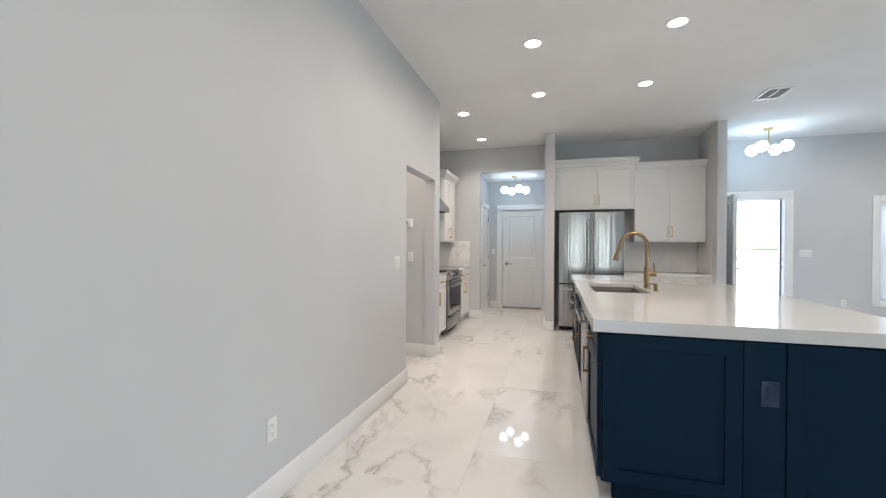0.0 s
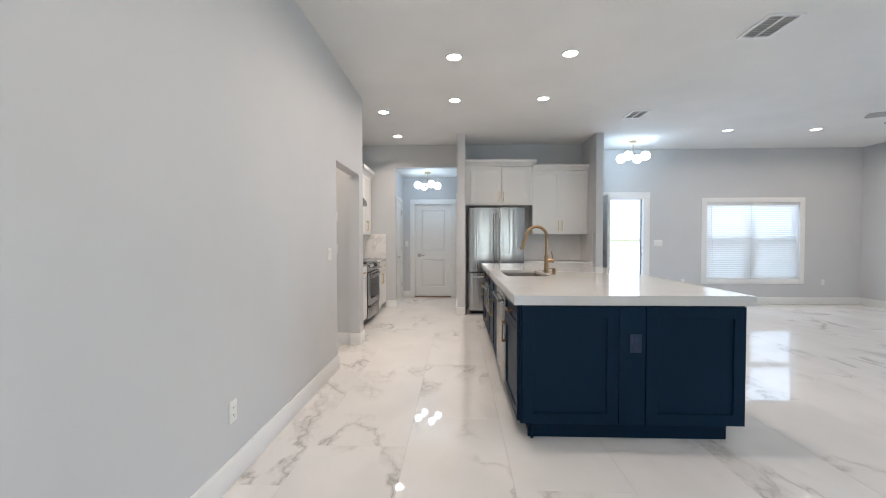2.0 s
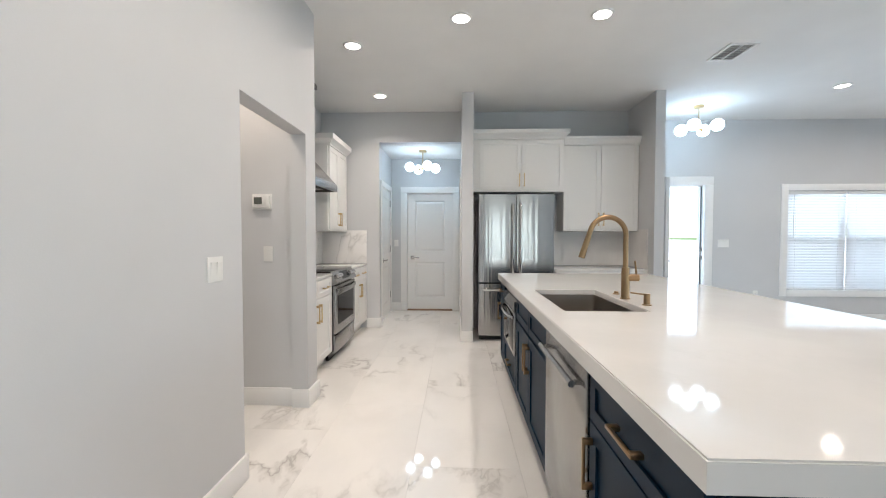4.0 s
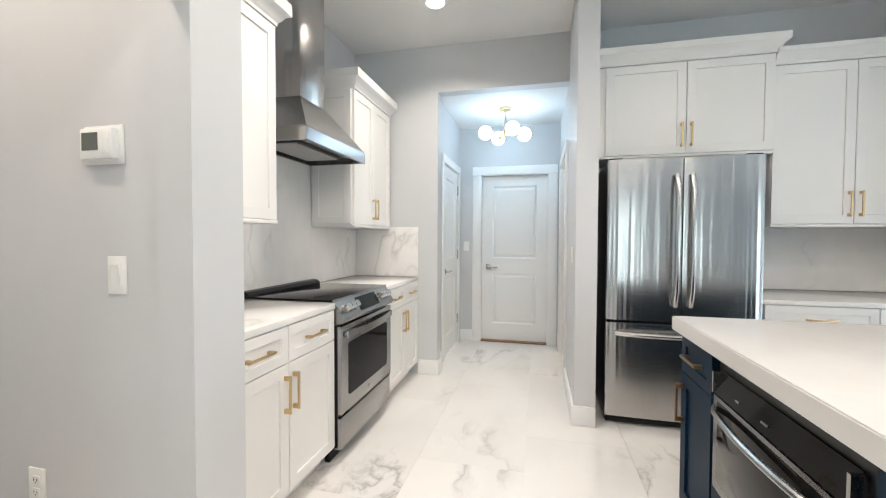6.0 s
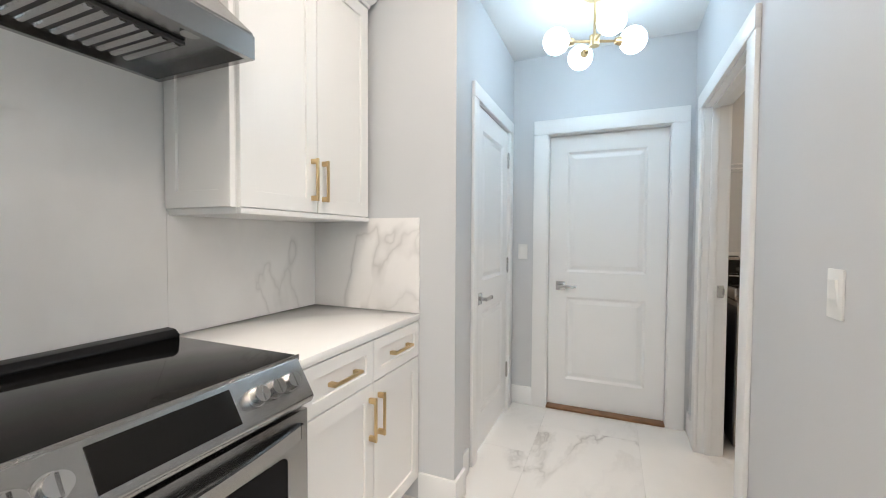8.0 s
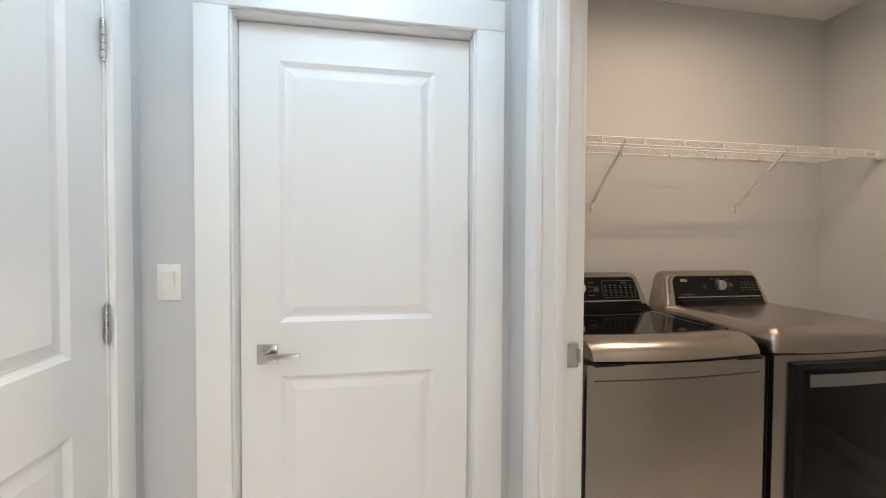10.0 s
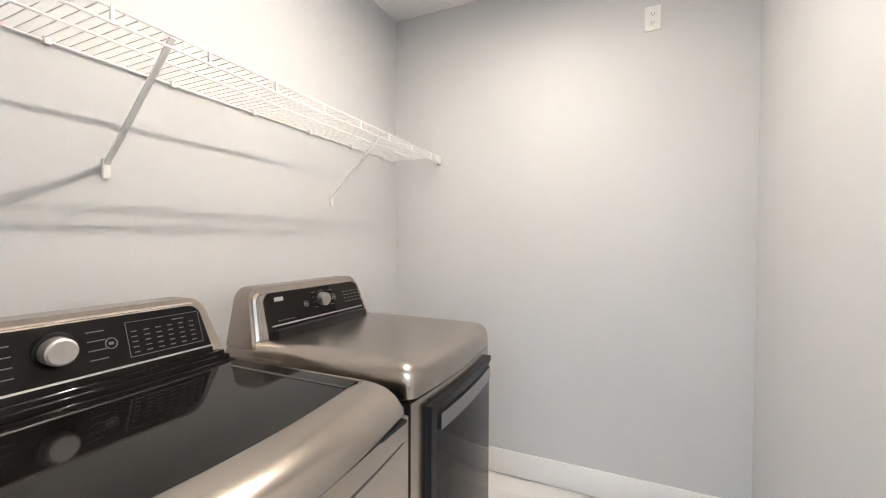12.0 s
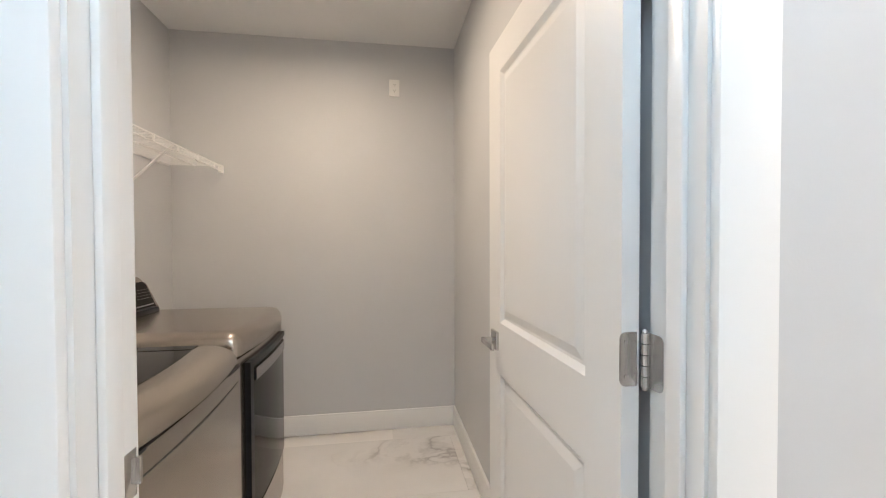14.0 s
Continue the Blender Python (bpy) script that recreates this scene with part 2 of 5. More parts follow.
structure("wall_kitchen_end", boxes((XK, YE, 0, -0.803, YE + 0.12, H), (-0.803, YE, 2.585, XR, YE + 0.12, H)), WALL,
          "warm grey kitchen end wall with an opening to the hall", "wall")
structure("wall_hall_west", boxes((XH - 0.12, YE + 0.12, 0, XH, 7.97, HL), (XH - 0.12, 7.97, DOORH, XH, 8.73, HL), (XH - 0.12, 8.73, 0, XH, YG, HL)),
          WALL, "pale grey hall wall with a closet door", "wall")
structure("wall_hall_end", boxes((XH - 0.12, YG, 0, -0.60, YG + 0.14, HL), (-0.60, YG, DOORH + 0.01, 0.22, YG + 0.14, HL), (0.22, YG, 0, XR, YG + 0.14, HL)),
          WALL, "pale grey wall at the end of the hall", "wall")
structure("wall_hall_east", boxes((XR, 6.82, 0, LX0 + 0.022, 7.585, H), (XR, 7.585, 0, LX0, LY0 - 0.10, H), (XR, LY0 - 0.10, 0, LX0, LD0 - 0.02, H), (XR, LD0 - 0.02, DOORH + 0.02, LX0, LD1 + 0.02, H),
                                  (XR, LD1 + 0.02, 0, LX0, LY1, H)), WALL, "pale grey wall between hall and laundry", "wall")
structure("wall_kitchen_back", boxes((LX0, 7.585, 0, 2.615, LY0, H)), WALL, "grey wall behind the refrigerator", "wall")
structure("wall_pier", boxes((2.615, 6.82, 0, 2.73, YF + 0.15, H)), WALL, "grey end wall between kitchen and entry", "wall")
structure("wall_laundry", boxes((LX0, LY1, 0, LX1 + 0.1, LY1 + 0.12, H), (LX1, LY0, 0, LX1 + 0.085, LY1, H)), WALL, "pale grey laundry walls", "wall")
FD0, FD1 = 3.03, 3.965     # entry door opening
WX0, WX1, WZ0, WZ1 = 5.155, 6.90, 0.49, 1.96
structure("wall_front", boxes((2.73, YF, 0, FD0, YF + 0.15, H), (FD0, YF, 2.06, FD1, YF + 0.15, H), (FD1, YF, 0, WX0, YF + 0.15, H),
                              (WX0, YF, 0, WX1, YF + 0.15, WZ0), (WX0, YF, WZ1, WX1, YF + 0.15, H), (WX1, YF, 0, XE + 0.12, YF + 0.15, H)),
          WALL, "grey front wall with the entry door and a window", "wall")
# The opening is made up, out of view, to let the side fill in.
structure("wall_side", boxes((XE, YB, 0, XE + 0.12, -1.0, H), (XE, -1.0, 2.1, XE + 0.12, 2.6, H), (XE, 2.6, 0, XE + 0.12, YF, H)),
          WALL, "pale grey side wall with an unseen opening added for fill light", "wall")
structure("wall_back", boxes((XL - 0.12, YB - 0.12, 0, 0.9, YB, H), (2.7, YB - 0.12, 0, XE + 0.12, YB, H), (0.9, YB - 0.12, 2.08, 2.7, YB, H)),
          WALL, "pale grey wall with a wide patio opening", "wall")
structure("ceiling", boxes((-3.42, YB - 0.12, H, XE + 0.12, YF + 0.15, H + 0.1)), CEIL, "flat white textured ceiling", "ceiling")
structure("ceiling_hall", boxes((XH, YE + 0.12, HH, XR, YG, HH + 0.08), (LX0, LY0, HL, LX1, LY1, HL + 0.08)), CEIL, "lower flat white ceiling over hall and laundry", "ceiling")
structure("floor", boxes((-3.42, YB - 0.12, -0.12, XE + 0.12, YF + 0.15, -0.006), (XH - 0.12, YF + 0.15, -0.12, LX1 + 0.1, LY1 + 0.12, -0.006)), GROUT, "pale grout bed under the marble tiles", "floor")


# ---- trim ----
def rounded(pts, radius, seg=5):
    """The outline with its corners rounded; radius: one for all or one for each."""
    out = []
    n = len(pts)
    for i, p in enumerate(pts):
        r = radius[i] if isinstance(radius, (list, tuple)) else radius
        p, a, b = Vector(p), Vector(pts[i - 1]), Vector(pts[(i + 1) % n])
        if r <= 0:
            out.append(tuple(p))
            continue
        d1, d2 = (a - p).normalized(), (b - p).normalized()
        half = d1.angle(d2) / 2
        t = min(r / math.tan(half), (a - p).length * 0.49, (b - p).length * 0.49)
        r = t * math.tan(half)
        c = p + (d1 + d2).normalized() * (r / math.sin(half))
        s, e = p + d1 * t - c, p + d2 * t - c
        a0 = math.atan2(s.y, s.x)
        da = (math.atan2(e.y, e.x) - a0 + math.pi) % (2 * math.pi) - math.pi
        for k in range(seg + 1):
            ang = a0 + da * k / seg
            out.append((c.x + r * math.cos(ang), c.y + r * math.sin(ang)))
    return out


def baseboard(x0, y0, x1, y1, side):
    """A run of square-edged baseboard along a wall; side: the way it stands proud."""
    t, h = 0.015, 0.135
    if side in "+x-x" and abs(x1 - x0) < 1e-6:
        q = x0 + (t if side == "+x" else -t)
        bm = boxes((min(x0, q), y0, 0, max(x0, q), y1, h), bevel=0.003)
    else:
        q = y0 + (t if side == "+y" else -t)
        bm = boxes((x0, min(y0, q), 0, x1, max(y0, q), h), bevel=0.003)
    return structure("baseboard", bm, TRIM, "white painted square baseboard along the wall", "baseboard", 30)


for run in ((XL, YB, XL, OP0 + 0.001, "+x"), (XL, OP1 - 0.001, XL, 5.12 + 0.015, "+x"), (XL - 0.12, OP1, XL + 0.015, OP1, "-y"), (-1.80, 4.955, XL - 0.12, 4.955, "-y"), (-1.80, 2.72, -1.80, 4.955, "+x"),
            (XL - 0.105, OP0, XL + 0.015, OP0, "+y"),
            (-0.985, YE, -0.803 + 0.015, YE, "-y"), (-0.803, YE, -0.803, YE + 0.12, "+x"), (XH, YE + 0.12, XH, 7.85, "+x"),
            (XH, YG, -0.69, YG, "-y"), (XR, 6.82, XR, LD0 - 0.092, "-x"), (XR - 0.015, 6.82, LX0 + 0.022, 6.82, "-y"), (XR, LD1 + 0.075, XR, YG, "-x"),
            (LX1, LY0, LX1, LY1, "-x"), (LX0, LY0, LX1, LY0, "+y"), (LX0, LY1, LX1, LY1, "-y"),
            (2.615, 6.82, 2.73, 6.82, "-y"), (2.73, 6.82, 2.73, YF, "+x"), (2.73, YF, FD0 - 0.1, YF, "-y"), (FD1 + 0.12, YF, XE, YF, "-y"), (XE, YB, XE, -1.0, "-x"), (XE, 2.6, XE, YF, "-x")):
    baseboard(*run)


def casing(name, w, h, m, label, width=0.09, thick=0.018, sides=(1, 1), far_width=None):
    """Flat door casing round an opening w wide and h high; local x runs along the wall, -y faces out."""
    t = thing(name, label, "door trim", m, kind="structure")
    if sides[0]:
        part("side_casing", boxes((-width, -thick, 0, 0.012, 0, h - 0.012), bevel=0.003), TRIM, t)
    if sides[1]:
        part("side_casing", boxes((w - 0.012, -thick, 0, w + (far_width or width), 0, h - 0.012), bevel=0.003), TRIM, t)
    part("head_casing", boxes((-width, -thick - 0.002, h - 0.012, w + (far_width or width), 0, h + width), bevel=0.003), TRIM, t)
    return t


def jamb(t, w, h, depth, stop_at, stops=True):
    """Lining boards and stops of a door opening, under the casing t."""
    part("jamb_lining", boxes((0, 0, 0, 0.018, depth, h - 0.018)), TRIM, t)
    part("jamb_lining", boxes((w - 0.018, 0, 0, w, depth, h - 0.018)), TRIM, t)
    part("head_lining", boxes((0, 0, h - 0.018, w, depth, h)), TRIM, t)
    if not stops:
        return
    part("door_stop", boxes((0.018, stop_at, 0, 0.030, stop_at + 0.035, h - 0.018), bevel=0.003), TRIM, t)
    part("door_stop", boxes((w - 0.030, stop_at, 0, w - 0.018, stop_at + 0.035, h - 0.018), bevel=0.003), TRIM, t)
    part("door_stop", boxes((0.030, stop_at, h - 0.030, w - 0.030, stop_at + 0.035, h - 0.018), bevel=0.003), TRIM, t)


def door_leaf_bm(w, h, th, z_mid=(0.815, 1.0), margin=0.125, top=0.12, bottom=0.20):
    """A moulded two-panel leaf, local x 0..w, y 0..th, z 0..h, with sunk, bevelled panels on both sides."""
    bm = bmesh.new()
    panels = [(margin, bottom, w - margin, z_mid[0]), (margin, z_mid[1], w - margin, h - top)]
    box(bm, 0, 0, 0, margin, th, h)
    box(bm, w - margin, 0, 0, w, th, h)
    box(bm, margin, 0, 0, w - margin, th, bottom)
    box(bm, margin, 0, z_mid[0], w - margin, th, z_mid[1])
    box(bm, margin, 0, h - top, w - margin, th, h)
    for x0, z0, x1, z1 in panels:
        for y, s in ((0.0, 1), (th, -1)):
            rings = []
            for inset, depth in ((0, 0), (0.016, 0.011), (0.024, 0.011), (0.050, 0.004)):
                rings.append([bm.verts.new((x, y + s * depth, z)) for x, z in
                              ((x0 + inset, z0 + inset), (x1 - inset, z0 + inset), (x1 - inset, z1 - inset), (x0 + inset, z1 - inset))])
            for a, b in zip(rings, rings[1:]):
                for k in range(4):
                    bm.faces.new((a[k], a[(k + 1) % 4], b[(k + 1) % 4], b[k]))
            bm.faces.new(rings[-1])
    bmesh.ops.recalc_face_normals(bm, faces=bm.faces[:])
    return bm


def lever(parent, x, z, y, toward, out=-1):
    """A square rose with a flat lever; toward: +1 or -1 along local x; out: the side of the leaf."""
    rose = part("door_handle", boxes((x - 0.033, min(y, y + out * 0.010), z - 0.033, x + 0.033, max(y, y + out * 0.010), z + 0.033), bevel=0.002), CHROME, parent,
                "square satin nickel lever handle")
    bm = bmesh.new()
    cyl(bm, (x, y + out * 0.008, z), (x, y + out * 0.05, z), 0.011, seg=16)
    a, b = sorted((x - toward * 0.012, x + toward * 0.115))
    box(bm, a, min(y + out * 0.042, y + out * 0.054), z - 0.010, b, max(y + out * 0.042, y + out * 0.054), z + 0.010, bevel=0.003)
    part("lever", bm, CHROME, rose)
    return rose


def hinge(parent, x, y, z, leaf=0.035):
    """A butt hinge whose knuckle stands at (x, y)."""
    bm = bmesh.new()
    for k in range(5):
        cyl(bm, (x, y, z - 0.05 + k * 0.02 + 0.001), (x, y, z - 0.05 + (k + 1) * 0.02 - 0.001), 0.0075, seg=12)
    ball(bm, (x, y, z + 0.052), 0.006, 10)
    ball(bm, (x, y, z - 0.052), 0.006, 10)
    h = part("hinge", bm, CHROME, parent, "satin nickel butt hinge")
    return h


# door to the garage, closed
gw = 0.80
gt = casing("door_trim_1", gw + 0.02, 2.04, pose(-0.60, YG, 0), "flat white casing and lining round the hall end door")
jamb(gt, gw + 0.02, 2.04, 0.135, 0.098)
g = thing("door_1", "closed white two-panel door at the end of the hall", "door", pose(-0.579, YG + 0.052, 0.018), kind="structure")
part("leaf", door_leaf_bm(gw - 0.022, 2.0, 0.040), TRIM, g, smooth=None)
lever(g, 0.085, 0.895, 0.0, 1)
part("threshold", boxes((-0.003, -0.07, -0.018, gw - 0.02, 0.05, -0.002), bevel=0.004), WOOD, g, "brown wooden threshold strip")

# closet door in the hall, closed: local x runs along +y, -y faces the hall
cw = 0.76
ct = casing("door_trim_2", cw, 2.045, pose(XH, 7.97, 0, 0, 0, 90), "flat white casing round the closet door", width=0.07)
jamb(ct, cw, 2.045, 0.118, 0.05)
c = thing("door_2", "closed white two-panel closet door with three hinges", "door", pose(XH - 0.004, 7.97 + 0.02, 0.012, 0, 0, 90), kind="structure")
part("leaf", door_leaf_bm(cw - 0.04, 2.01, 0.036), TRIM, c, smooth=None)
lever(c, 0.068, 0.90, 0.0, 1)
for z in (0.29, 1.06, 1.815):
    hinge(c, cw - 0.046, -0.008, z)

# laundry door, standing open along the laundry wall; hinge at the near jamb
lt = casing("door_trim_3", LD1 - LD0, 2.045, pose(XR, LD1, 0, 0, 0, -90), "flat white casing and lining of the laundry opening", width=0.075, far_width=0.092)
jamb(lt, LD1 - LD0, 2.045, LX0 - XR, 0.035)
li = casing("door_trim_4", LD1 - LD0, 2.045, pose(LX0, LD0, 0, 0, 0, 90), "flat white casing inside the laundry", width=0.06)
part("strike_plate", boxes((0.0175, 0.080, 0.93, 0.0195, 0.114, 1.0), (0.017, 0.112, 0.945, 0.026, 0.1175, 0.985), bevel=0.0008), CHROME, lt, "satin nickel strike plate")
ld = thing("door_3", "white two-panel laundry door standing open against the wall", "door", pose(LX0 + 0.024, LD0 + 0.029, 0.012, 0, 0, 1.7), kind="structure")
part("leaf", door_leaf_bm(0.822, 2.01, 0.036), TRIM, ld, smooth=None)
lever(ld, 0.812 - 0.068, 0.93, 0.036, -1, 1)
for z in (0.25, 1.073, 1.80):
    h = hinge(ld, -0.012, -0.004, z)
    bm = bmesh.new()
    prism(bm, rounded([(0.006, z - 0.05), (0.040, z - 0.05), (0.040, z + 0.05), (0.006, z + 0.05)], [0, 0.012, 0.012, 0]), "x", -0.0025, -0.0005)
    part("hinge_leaf", bm, CHROME, h)
    bm = bmesh.new()
    prism(bm, rounded([(-0.052, z - 0.05), (-0.016, z - 0.05), (-0.016, z + 0.05), (-0.052, z + 0.05)], [0.012, 0, 0, 0.012]), "y", -0.0105, -0.0085)
    part("hinge_leaf", bm, CHROME, h)
    for sz in (-0.032, 0.0, 0.032):
        part("screw", cyl(bmesh.new(), (-0.0025, 0.028 if sz else 0.018, z + sz), (-0.0040, 0.028 if sz else 0.018, z + sz), 0.004, seg=10), CHROME, h)


# ---- wall plates ----
def rocker_plate(m, gangs=1, label="white rocker light switch on the wall"):
    t = thing("light_switch", label, "light switch", m)
    w = 0.070 + 0.046 * (gangs - 1)
    part("plate", boxes((-w / 2, -0.006, -0.0575, w / 2, 0, 0.0575), bevel=0.0025), PLASTIC, t)
    for g_ in range(gangs):
        cx = (g_ - (gangs - 1) / 2) * 0.046
        bm = bmesh.new()
        prism(bm, [(-0.0062, -0.033), (-0.0125, 0.033), (-0.002, 0.033), (-0.002, -0.033)], "x", cx - 0.0165, cx + 0.0165)
        part("rocker", bm, PLASTIC, t)
    return t


def outlet_plate(m, label="white duplex power outlet on the wall", plate=None):
    t = thing("power_outlet", label, "power outlet", m)
    part("plate", boxes((-0.035, -0.006, -0.0575, 0.035, 0, 0.0575), bevel=0.0025), plate or PLASTIC, t)
    for cz in (-0.020, 0.020):
        bm = bmesh.new()
        prism(bm, rounded([(-0.0165, cz - 0.0135), (0.0165, cz - 0.0135), (0.0165, cz + 0.0135), (-0.0165, cz + 0.0135)], 0.006), "y", -0.0085, -0.004)
        f = part("socket", bm, plate or PLASTIC, t)
        part("slots", boxes((-0.0075, -0.0092, cz - 0.003, -0.0055, -0.008, cz + 0.006), (0.0055, -0.0092, cz - 0.003, 0.0075, -0.008, cz + 0.005),
                            (-0.002, -0.0092, cz - 0.010, 0.002, -0.008, cz - 0.006)), SLOT, f)
    return t


rocker_plate(pose(XL, 3.80, 1.13, 0, 0, 90), 2, "white double rocker switch beside the passage opening")
outlet_plate(pose(XL, 2.21, 0.37, 0, 0, 90))
rocker_plate(pose(-1.138, 4.955, 1.15), 1, "white single rocker switch under the thermostat")
outlet_plate(pose(-1.488, 4.955, 0.455))
rocker_plate(pose(-0.768, YG, 1.165), 1, "white single rocker switch beside the hall door")
rocker_plate(pose(4.24, YF, 1.18), 3, "white triple rocker switch beside the entry door")
outlet_plate(pose(LX1, 8.133, 2.358, 0, 0, -90), "white power outlet high on the laundry wall")
outlet_plate(pose(4.72, YF, 0.42))
outlet_plate(pose(7.35, YF, 0.42))
outlet_plate(pose(XK + 0.012, 5.562, 1.13, 0, 0, 90), "white power outlet in the marble backsplash")
rocker_plate(pose(XR, 7.04, 1.148, 0, 0, -90), 1, "white rocker switch on the hall wall")

th = thing("thermostat", "white thermostat with a grey display on the passage wall", "thermostat", pose(-1.178, 4.955, 1.54))
part("back_plate", boxes((-0.075, -0.008, -0.058, 0.075, 0, 0.058), bevel=0.004), PLASTIC, th)
tb = part("case", boxes((-0.062, -0.030, -0.046, 0.062, -0.006, 0.046), bevel=0.006), PLASTIC, th)
part("display", boxes((-0.050, -0.0315, -0.020, 0.010, -0.0295, 0.032)), LCD_RECESS_GREY, tb, "dark grey display")
part("button_pad", boxes((0.028, -0.033, -0.030, 0.050, -0.0295, 0.036), bevel=0.002), PLASTIC, tb)


# ---- ceiling fixtures ----
def downlight(x, y, z=H, power=2.0, colour=WARM, spread=168, size=0.12):
    t = thing("recessed_light", "lit round recessed ceiling light with a white rim", "ceiling light", pose(x, y, z), "recessed ceiling lights")
    bm = bmesh.new()
    prof = [(0.062, -0.002), (0.066, -0.010), (0.082, -0.008), (0.086, 0.0)]
    rings = [[bm.verts.new((r * math.cos(2 * math.pi * k / 32), r * math.sin(2 * math.pi * k / 32), dz)) for k in range(32)] for r, dz in prof]
    for a, b in zip(rings, rings[1:]):
        for k in range(32):
            bm.faces.new((a[k], a[(k + 1) % 32], b[(k + 1) % 32], b[k]))
    bmesh.ops.recalc_face_normals(bm, faces=bm.faces[:])
    part("rim", bm, TRIM, t, "white rim")
    part("lens", cyl(bmesh.new(), (0, 0, -0.007), (0, 0, -0.001), 0.064, seg=32), DOWNLIGHT, t, "glowing lens")
    lamp = new("lamp", bpy.data.lights.new("lamp", "AREA"))
    lamp.data.shape, lamp.data.size, lamp.data.energy, lamp.data.color = "DISK", size, power, colour
    lamp.data.spread = radians(spread)
    lamp.matrix_world = pose(x, y, z - 0.012)
    return t


for x, y in ((0.31, 4.02), (1.395, 3.99), (1.40, 5.18), (0.31, 5.20), (4.66, 6.75), (6.02, 6.75), (7.38, 6.75), (0.31, 2.96), (1.47, 2.99), (4.66, 2.5), (6.02, 2.5), (0.31, 0.6), (1.47, 0.6)):
    downlight(x, y)
for y in (5.62, 6.90):
    downlight(-0.66, y, H, 1.9, spread=130)
# Unseen passage fixture of another kind, added here as a recessed light.
downlight(-1.42, 4.35, H, 3.2, (1.0, 0.85, 0.69), 180)


def ceiling_vent(x, y, w, d):
    t = thing("ceiling_vent", "white louvred supply vent in the ceiling", "air vent", pose(x, y, H), "ceiling vents")
    # Grey sheet in place of the open duct; its shade is in the colour.
    part("duct_shade", boxes((-w / 2 + 0.02, -d / 2 + 0.02, -0.003, w / 2 - 0.02, d / 2 - 0.02, -0.001)), VENT_GREY, t)
    f = 0.025
    part("frame", boxes((-w / 2, -d / 2, -0.012, w / 2, -d / 2 + f, 0), (-w / 2, d / 2 - f, -0.012, w / 2, d / 2, 0),
                        (-w / 2, -d / 2 + f, -0.012, -w / 2 + f, d / 2 - f, 0), (w / 2 - f, -d / 2 + f, -0.012, w / 2, d / 2 - f, 0)), TRIM, t)
    n = 9
    me = None
    for k in range(n):
        cy = -d / 2 + f + (k + 0.5) * (d - 2 * f) / n
        if me is None:
            bm = bmesh.new()
            prism(bm, [(-0.012, -0.012), (-0.010, -0.013), (0.012, -0.002), (0.010, -0.001)], "x", -w / 2 + f, w / 2 - f)
            me = mesh_of("slat", bm, TRIM)
        s = new("slat", me)
        s.parent = t
        s.location = (0, cy, 0)
    part("divider", boxes((-0.006, -d / 2 + f, -0.014, 0.006, d / 2 - f, -0.001)), TRIM, t)
    return t


ceiling_vent(2.885, 3.575, 0.27, 0.38)
ceiling_vent(2.83, 5.86, 0.25, 0.36)


def globe_light(x, y, z, label, turn=0.0, drop=0.26, r=0.085):
    t = thing("chandelier", label, "chandelier", pose(x, y, z, 0, 0, turn), "globe chandeliers")
    part("canopy", cyl(bmesh.new(), (0, 0, -0.025), (0, 0, 0), 0.06, seg=28), BRASS, t, "brass canopy")
    part("stem", cyl(bmesh.new(), (0, 0, -drop), (0, 0, -0.02), 0.007, seg=12), BRASS, t)
    part("hub", cyl(bmesh.new(), (0, 0, -drop - 0.025), (0, 0, -drop + 0.03), 0.026, seg=20), BRASS, t)
    for ang in (20, 115, 200, 295):
        a = radians(ang)
        c_, s_ = math.cos(a), math.sin(a)
        arm = part("arm", cyl(bmesh.new(), (0, 0, -drop), (0.14 * c_, 0.14 * s_, -drop), 0.007, seg=10), BRASS, t)
        part("socket_cup", cyl(bmesh.new(), (0.11 * c_, 0.11 * s_, -drop), (0.145 * c_, 0.145 * s_, -drop), 0.016, 0.028, 16), BRASS, arm)
        part("globe", ball(bmesh.new(), (0.205 * c_, 0.205 * s_, -drop + 0.004), r, 28), BULB, arm, "lit white glass globe", 60)
    return t


globe_light(-0.25, 8.19, HH, "brass chandelier with four lit globes in the hall", 0, 0.265, 0.070)
globe_light(3.46, 7.42, H, "brass chandelier with four lit globes over the entry", 25, 0.29, 0.078)


def ceiling_fan(x, y):
    t = thing("ceiling_fan", "white five-blade ceiling fan in the great room", "ceiling fan", pose(x, y, H, 0, 0, 12))
    part("canopy", cyl(bmesh.new(), (0, 0, -0.05), (0, 0, 0), 0.045, 0.07, 24), TRIM, t)
    part("downrod", cyl(bmesh.new(), (0, 0, -0.20), (0, 0, -0.04), 0.012, seg=12), TRIM, t)
    part("motor", cyl(bmesh.new(), (0, 0, -0.32), (0, 0, -0.19), 0.11, 0.085, 28), TRIM, t)
    for k in range(5):
        bm = bmesh.new()
        prism(bm, rounded([(0.16, -0.05), (0.62, -0.07), (0.62, 0.07), (0.16, 0.05)], [0.01, 0.03, 0.03, 0.01]), "z", -0.004, 0.004)
        b = part("blade", bm, VENT_GREY, t)
        b.matrix_local = pose(0, 0, -0.275, 0, 0, 72 * k) @ pose(0, 0, 0, 10)
        part("blade_arm", boxes((0.09, -0.018, 0.004, 0.22, 0.018, 0.010), bevel=0.002), TRIM, b)
    return t


ceiling_fan(5.78, 4.9)

